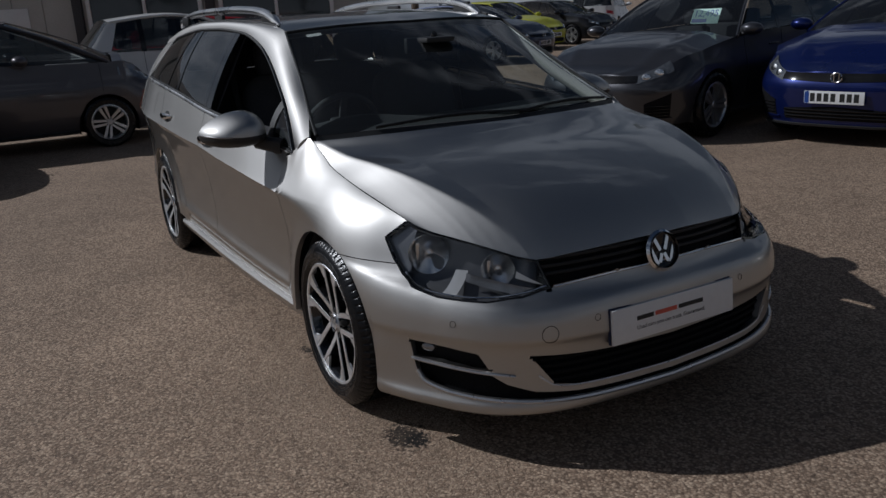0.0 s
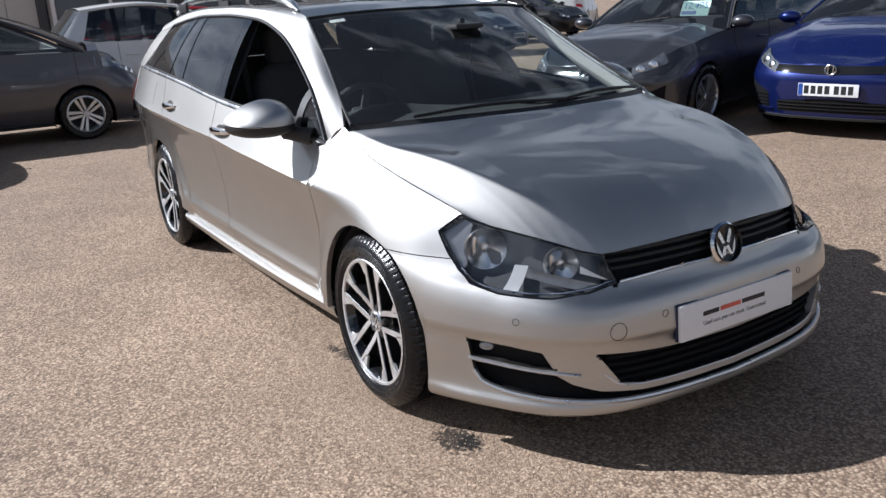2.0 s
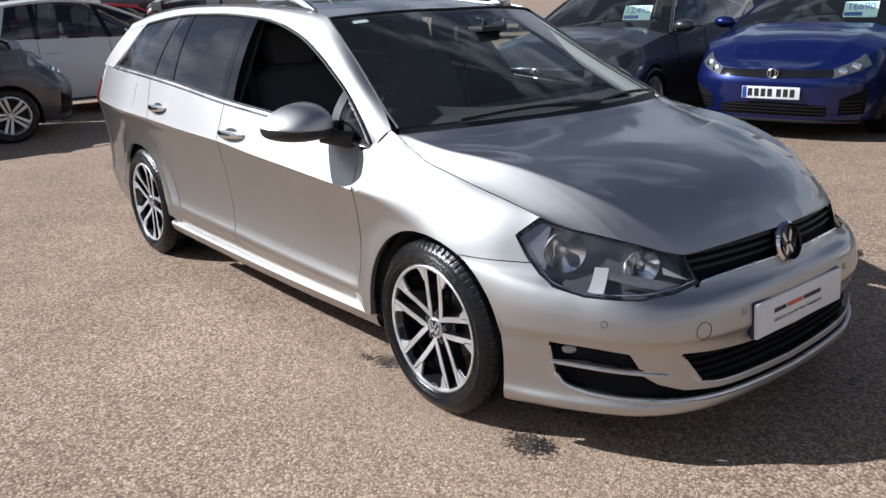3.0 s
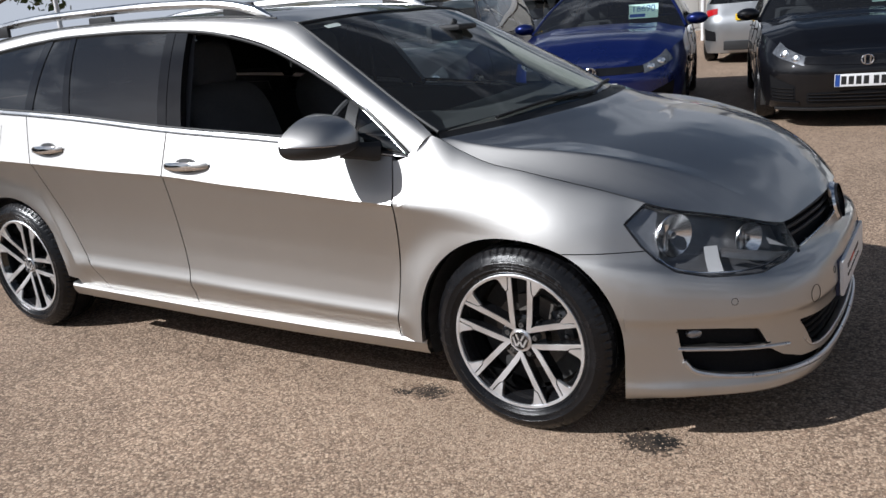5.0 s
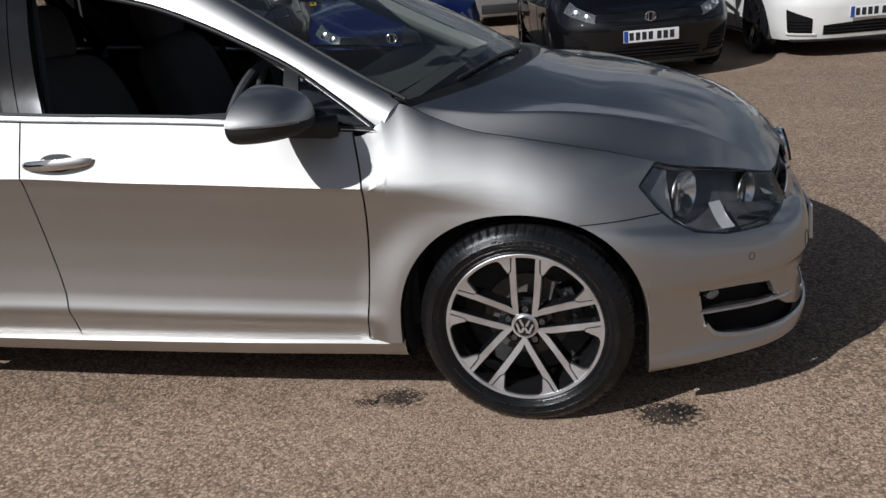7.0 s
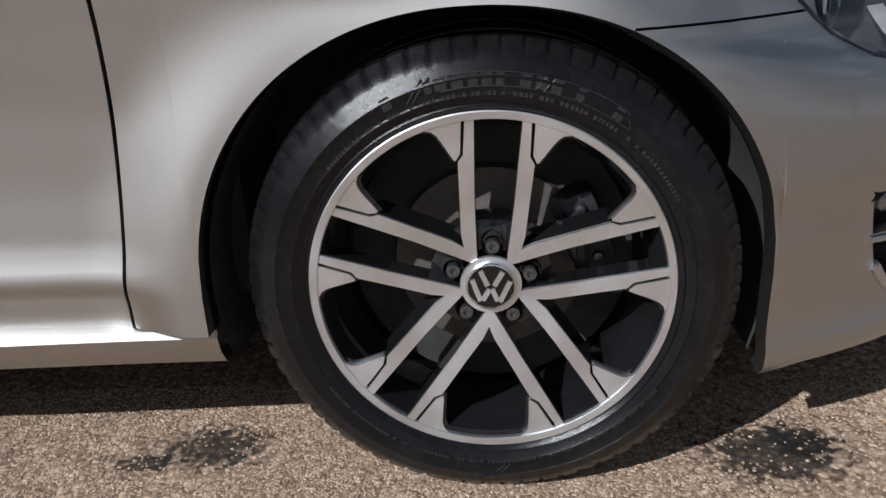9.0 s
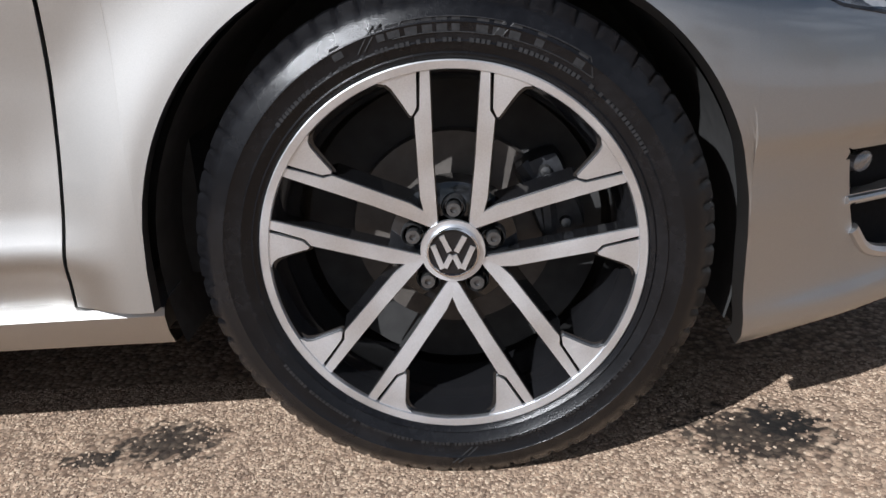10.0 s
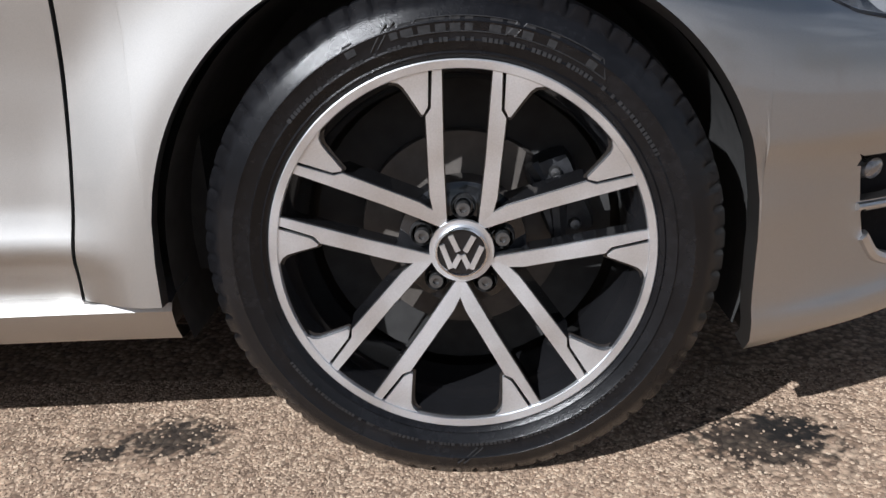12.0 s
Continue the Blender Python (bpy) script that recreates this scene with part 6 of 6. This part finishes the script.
    if nose_detail:
        middle("grille", 1.65, hz - 0.055, hz - 0.035, hz + 0.020, hz + 0.026, 0.006, BLACK_GLOSS)
        if chrome_bar:
            middle("grille_bar", 1.65, hz - 0.012, hz - 0.002, hz + 0.004, hz + 0.014, 0.014, CHROME, "chrome bar")
        for lo in patch("headlamp", 1.62, lamp_k, hz - 0.050, hz + 0.060 + lamp_rise, hz + 0.028, hz + 0.155 + lamp_rise, 0.004, BG_LAMP, lab="clear headlamp"):
            sg = 1 if lo.data.vertices[0].co.y > 0 else -1
            for kk, rr_, dz in ((2.02, 0.043, 0.020), (2.55, 0.046, 0.058)):
                c = skin(kk, hz - 0.02 + dz, 0.012)
                part("lamp_lens", moved(spun([(0.0, 0.0), (rr_ * 0.6, 0.004), (rr_, 0.014), (rr_ * 1.05, 0.03)], 18), pose(c[0], abs(c[1]) * sg, c[2], 0, 0, 62 if sg < 0 else 118)), REFLECT, lo)
        middle("lower_grille", 1.5, 0.235, 0.235, 0.36, 0.33, 0.004, BLACK_MATT)
        patch("corner_intake", 1.95, 3.05, 0.25, 0.26, 0.40, 0.50, 0.004, BLACK_MATT)
        patch("intake_trim", 1.80, 3.15, 0.236, 0.245, 0.25, 0.262, 0.016, mat)
        for z in (0.285, 0.315, 0.345, 0.375):
            duo("intake_slat", tube([skin(k, z + 0.05 * (k - 2.0) * (z - 0.25), 0.010) for k in lin(2.0, 3.0, 8)], 0.0045, 5), BLACK_GLOSS)
        for z in (0.265, 0.295, 0.325):
            line = [skin(k, z, 0.010) for k in lin(1.45, 0, 8)]
            part("grille_slat", tube(line + [(x, -y, zz) for x, y, zz in reversed(line[:-1])], 0.005, 5), BLACK_GLOSS, car_)
        middle("splitter", 3.0, 0.172, 0.172, 0.19, 0.19, 0.018, BLACK_PLASTIC)
        bx = skin(0, hz - 0.015)[0]
        bd_ = part("badge", join(tube([(bx + 0.024, 0.048 * math.cos(t), hz - 0.012 + 0.042 * math.sin(t)) for t in lin(0, 2 * math.pi, 24, endpoint=False)], 0.006, 6, closed=True), tube([(bx + 0.022, -0.022, hz - 0.012 - 0.034), (bx + 0.022, -0.022, hz - 0.012 + 0.034)], 0.006, 6), tube([(bx + 0.022, 0.022, hz - 0.012 - 0.034), (bx + 0.022, 0.022, hz - 0.012 + 0.034)], 0.006, 6)), CHROME, car_, "chrome badge ring with plain bars")
        plain_plate(car_, pose(front_over + 0.008, 0, 0.445, 90, 0, 90), WHITE_PLATE, True)
        duo("wiper", tube([tuple(np.array(ws(0.04 + 0.02 * t, -0.7 + 0.75 * t)) + np.array((0.01, 0, 0.015))) for t in lin(0, 1, 8)], 0.008, 5), BLACK_PLASTIC)
    if tail_detail:
        patch("tail_lamp", 8.55, 9.75, 0.80, 0.86, 0.92, 0.96, 0.008, RED_LENS, lab="red tail lamp")
        patch("corner_intake", 8.7, 9.7, 0.42, 0.40, 0.62, 0.56, 0.006, BLACK_MATT)
        part("rear_valance", box(-L1 - 0.012, -L1 + 0.02, -0.45, 0.45, 0.24, 0.40, 0.01), BLACK_PLASTIC, car_)
        part("spoiler", box(roof1 - 0.22, roof1 + 0.05, -yr, yr, zr(roof1) + 0.01, zr(roof1) + 0.045, 0.012), mat, car_)
        plain_plate(car_, pose(-L1 - 0.010, 0, 0.80, 90, 0, -90), YELLOW_PLATE)
    if price:
        c = ws(0.40, 0.52)
        card = part("price_card", box(-0.16, 0.16, -0.085, 0.085, -0.001, 0.001, 0.0), CARD, car_, "pale price card behind the windscreen")
        card.matrix_basis = pose(c[0] - 0.03, c[1], c[2] - 0.02, 62, 0, 90)
        lettering("price", price, 0.105, INK_BLUE, card, pose(0.0, 0.028, 0.0016))
        part("card_print", box(-0.15, 0.02, -0.07, -0.03, 0.001, 0.0018), INK_BLUE, card)
    return car_


def stands(x, y, heading):
    """The pose of a car whose front axle is over (x, y); heading: degrees from +x."""
    return pose(x, y, 0, 0, 0, heading)


A = 13.0
GREY_P = paint("dark_grey_paint", (0.095, 0.086, 0.09), 0.55)
parked_car("dark grey hatchback with silver alloy wheels", GREY_P, stands(-8.66, -0.40, 90), front_over=0.82, wheelbase=2.50, rear_over=0.62, wide=1.70, high=1.55, wheel_r=0.295, cowl=0.10, hood_z=1.04, belt0=0.99, belt1=1.10, roof0=-0.95, lamp_k=4.6, lamp_rise=0.075, mirror_back=0.85)
parked_car("small white hatchback with dark windows", paint("white_paint", (0.72, 0.71, 0.69), 0.0, 0.3), stands(-10.55, 2.75, 90), wheelbase=2.45, rear_over=0.75, wide=1.74, high=1.53, wheel_r=0.30, cowl=-0.35, belt0=0.96, belt1=1.04, roof0=-1.35)
parked_car("red hatchback behind the white car", paint("red_paint", (0.42, 0.02, 0.03), 0.2, 0.3), stands(-13.4, 4.1, 90), wide=1.74, high=1.46)
parked_car("dark grey estate with a price card", paint("graphite_paint", (0.055, 0.055, 0.062), 0.6), stands(-3.98, 4.40, -90 + A), estate=True, high=1.48, rear_over=1.05, price="12,495", hood_z=0.98, chrome_bar=False)
parked_car("deep blue hatchback with a price card", paint("deep_blue_paint", (0.006, 0.015, 0.105), 0.55, 0.3), stands(-2.15, 5.65, -90 + A), price="16690", rim=ALLOY_BLACK)
parked_car("black hatchback with a price card", paint("black_paint", (0.003, 0.003, 0.004), 0.3, 0.25), stands(0.25, 6.10, -90 + A), price="16690", rim=ALLOY_BLACK)
parked_car("white hatchback with a black grille", paint("cream_white_paint", (0.75, 0.74, 0.70), 0.0, 0.3), stands(2.42, 7.05, -90 + A), rim=ALLOY_BLACK, price="16690")
parked_car("silver hatchback seen from behind", paint("pale_silver_paint", (0.42, 0.43, 0.44), 0.8), stands(-2.27, 15.9, 95), tail_detail=True, nose_detail=False)
parked_car("dark grey hatchback seen from behind", paint("slate_paint", (0.05, 0.055, 0.065), 0.6), stands(-5.3, 13.4, 97), tail_detail=True, nose_detail=False)
parked_car("red hatchback far behind", paint("bright_red_paint", (0.5, 0.02, 0.04), 0.2), stands(3.6, 12.6, -90 + A), nose_detail=False)
parked_car("yellow-green hatchback in a far row", paint("yellow_green_paint", (0.50, 0.50, 0.03), 0.2), stands(-18.1, 13.3, 15), high=1.48)
parked_car("dark blue hatchback in a far row", paint("navy_paint", (0.02, 0.03, 0.07), 0.5), stands(-14.6, 10.2, 20))
parked_car("black hatchback far behind", paint("jet_paint", (0.01, 0.01, 0.012), 0.3), stands(-19.0, 16.2, 15))
parked_car("white tall estate seen from behind", paint("plain_white_paint", (0.7, 0.7, 0.7), 0.0), stands(-24.2, 21.5, 130), estate=True, high=1.68, wide=1.84, tail_detail=True, nose_detail=False, wheel_r=0.35, belt0=1.05, belt1=1.12)


parked_car("black hatchback that shades the tarmac", paint("ink_paint", (0.01, 0.01, 0.012), 0.0), stands(-6.85, -2.75, 90))


# ---- showroom along two sides of the car park ----
WALL = material("grey_beige_cladding", (0.46, 0.45, 0.42), 0.7, grain=0.06, grain_scale=30, stain=0.12, stain_scale=0.6, bump=0.1, bump_scale=60)
FRAME = material("white_window_frame", (0.7, 0.7, 0.69), 0.45, grain=0.03, stain=0.05)
DARKF = material("dark_steel_column", (0.05, 0.05, 0.055), 0.5, 0.3, grain=0.1, stain=0.1)
SHOP_GLASS = material("showroom_glass", (0.02, 0.028, 0.03), 0.05, 0.0, 0.0, spec=0.8, stain=0.1)


def showroom(name, m, length, high, seed, label):
    """A long wall of cladding bays and windows; local x along it, the face looking to -y."""
    r = root(name, label, "building", m=m)
    part("wall", box(0, length, 0.0, 0.5, 0, high, 0.02), WALL, r)
    part("parapet", box(-0.1, length + 0.1, -0.12, 0.6, high, high + 0.35, 0.03), FRAME, r)
    rnd = random.Random(seed)
    x, bay = 0.4, 3.2
    while x + bay < length:
        part("column", box(x - 0.11, x + 0.11, -0.14, 0.0, 0, high, 0.01), DARKF, r)
        kind = rnd.random()
        if kind < 0.55:
            w = new("shop_window")
            w.parent = r
            part("pane", box(x + 0.3, x + bay - 0.3, -0.035, -0.005, 0.25, 3.0), SHOP_GLASS, w)
            for a, b, c, d in ((x + 0.2, x + bay - 0.2, 0.15, 0.25), (x + 0.2, x + bay - 0.2, 3.0, 3.1), (x + 0.2, x + 0.3, 0.25, 3.0), (x + bay - 0.3, x + bay - 0.2, 0.25, 3.0), (x + bay / 2 - 0.04, x + bay / 2 + 0.04, 0.25, 3.0), (x + 0.3, x + bay - 0.3, 2.1, 2.18)):
                part("frame_bar", box(a, b, -0.07, -0.002, c, d, 0.005), FRAME, w)
        else:
            for i in range(4):
                part("cladding_panel", box(x + 0.15 + i * 0.74, x + 0.15 + i * 0.74 + 0.72, -0.03, -0.001, 0.1, high - 0.1, 0.008), WALL, r)
            if kind > 0.8:
                part("notice_board", box(x + 0.8, x + 2.0, -0.06, -0.031, 1.0, 1.9, 0.01), FRAME, r)
        x += bay
    return r


showroom("showroom", pose(-32, -22, 0, 0, 0, 62), 33, 4.6, 3, "grey-beige showroom with dark columns and wide windows")
showroom("showroom", pose(-10.5, 24.0, 0, 0, 0, 12), 44, 4.8, 8, "long showroom with white-framed windows behind the cars")
for x, y in ((-17.0, 9.5), (-9.5, 17.5), (-4.6, 19.5)):
    ob = part("lamp_post", tube([(x, y, 0), (x, y, 5.6)], [0.06, 0.045], 12), FRAME)
    tagged(ob, "white painted steel lamp post", "lamp post", "lamp posts")

# ---- trees round the car park, seen in the car's glass and paint ----
BARK = material("bark", (0.10, 0.075, 0.055), 0.9, grain=0.3, grain_scale=20, bump=0.5, bump_scale=30)
LEAF = material("leaves", (0.055, 0.085, 0.025), 0.6, grain=0.35, grain_scale=3, stain=0.25, stain_scale=0.5)


def tree(x, y, h, spread, seed):
    rng = np.random.default_rng(seed)
    t = root("tree", "broad green tree at the edge of the car park", "tree", "trees", pose(x, y, 0))
    limbs = [tube([(0, 0, 0), (0.1, 0.05, h * 0.25), (0.0, 0.1, h * 0.5), (0.1, 0.0, h * 0.8)], [0.26, 0.2, 0.14, 0.04], 8)]
    ends = []
    for i in range(9):
        a, z0 = i * 2.4 + rng.uniform(-0.4, 0.4), h * rng.uniform(0.25, 0.6)
        q = np.array((math.cos(a) * spread * rng.uniform(0.5, 0.9), math.sin(a) * spread * rng.uniform(0.5, 0.9), z0 + h * rng.uniform(0.12, 0.32)))
        ends.append(q)
        limbs.append(tube([(0, 0, z0), tuple(q * 0.5 + np.array((0, 0, z0 * 0.5 + 0.2))), tuple(q)], [0.10, 0.06, 0.02], 6))
    part("trunk", join(*limbs), BARK, t)
    ends += [np.array((0, 0, h * 0.85)), np.array((0.4, 0.2, h * 0.7))]
    n = 2600
    c = np.array(ends)[rng.integers(0, len(ends), n)]
    d = rng.normal(0, 1, (n, 3))
    d /= np.linalg.norm(d, axis=1)[:, None]
    p = c + d * (rng.random(n) ** 0.5)[:, None] * np.array((spread * 0.45, spread * 0.45, h * 0.15))
    s = rng.uniform(0.12, 0.26, n)
    u = rng.normal(0, 1, (n, 3))
    u /= np.linalg.norm(u, axis=1)[:, None]
    v = np.cross(u, rng.normal(0, 1, (n, 3)))
    v /= np.linalg.norm(v, axis=1)[:, None]
    vv = np.stack((p - u * s[:, None], p + v * s[:, None] * 0.6, p + u * s[:, None], p - v * s[:, None] * 0.6), axis=1).reshape(-1, 3)
    ff = np.arange(4 * n).reshape(-1, 4)
    me = bpy.data.meshes.new("crown")
    me.from_pydata(vv.tolist(), [], ff.tolist())
    me.materials.append(LEAF)
    ob = new("crown", me)
    ob.parent = t
    return t


for i, (x, y, h, s) in enumerate(((-30, -24, 8.5, 3.6), (-20, -30, 10, 4.2), (-9, -33, 8, 3.8), (3, -34, 11, 4.4), (14, -31, 9, 4.0), (25, -24, 10, 4.2), (33, -10, 9, 4.0), (36, 4, 10, 4.4), (-38, 20, 9, 4.2), (-33, 30, 10, 4.5), (-24, 35, 9, 4.2))):
    tree(x, y, h, s, 20 + i)
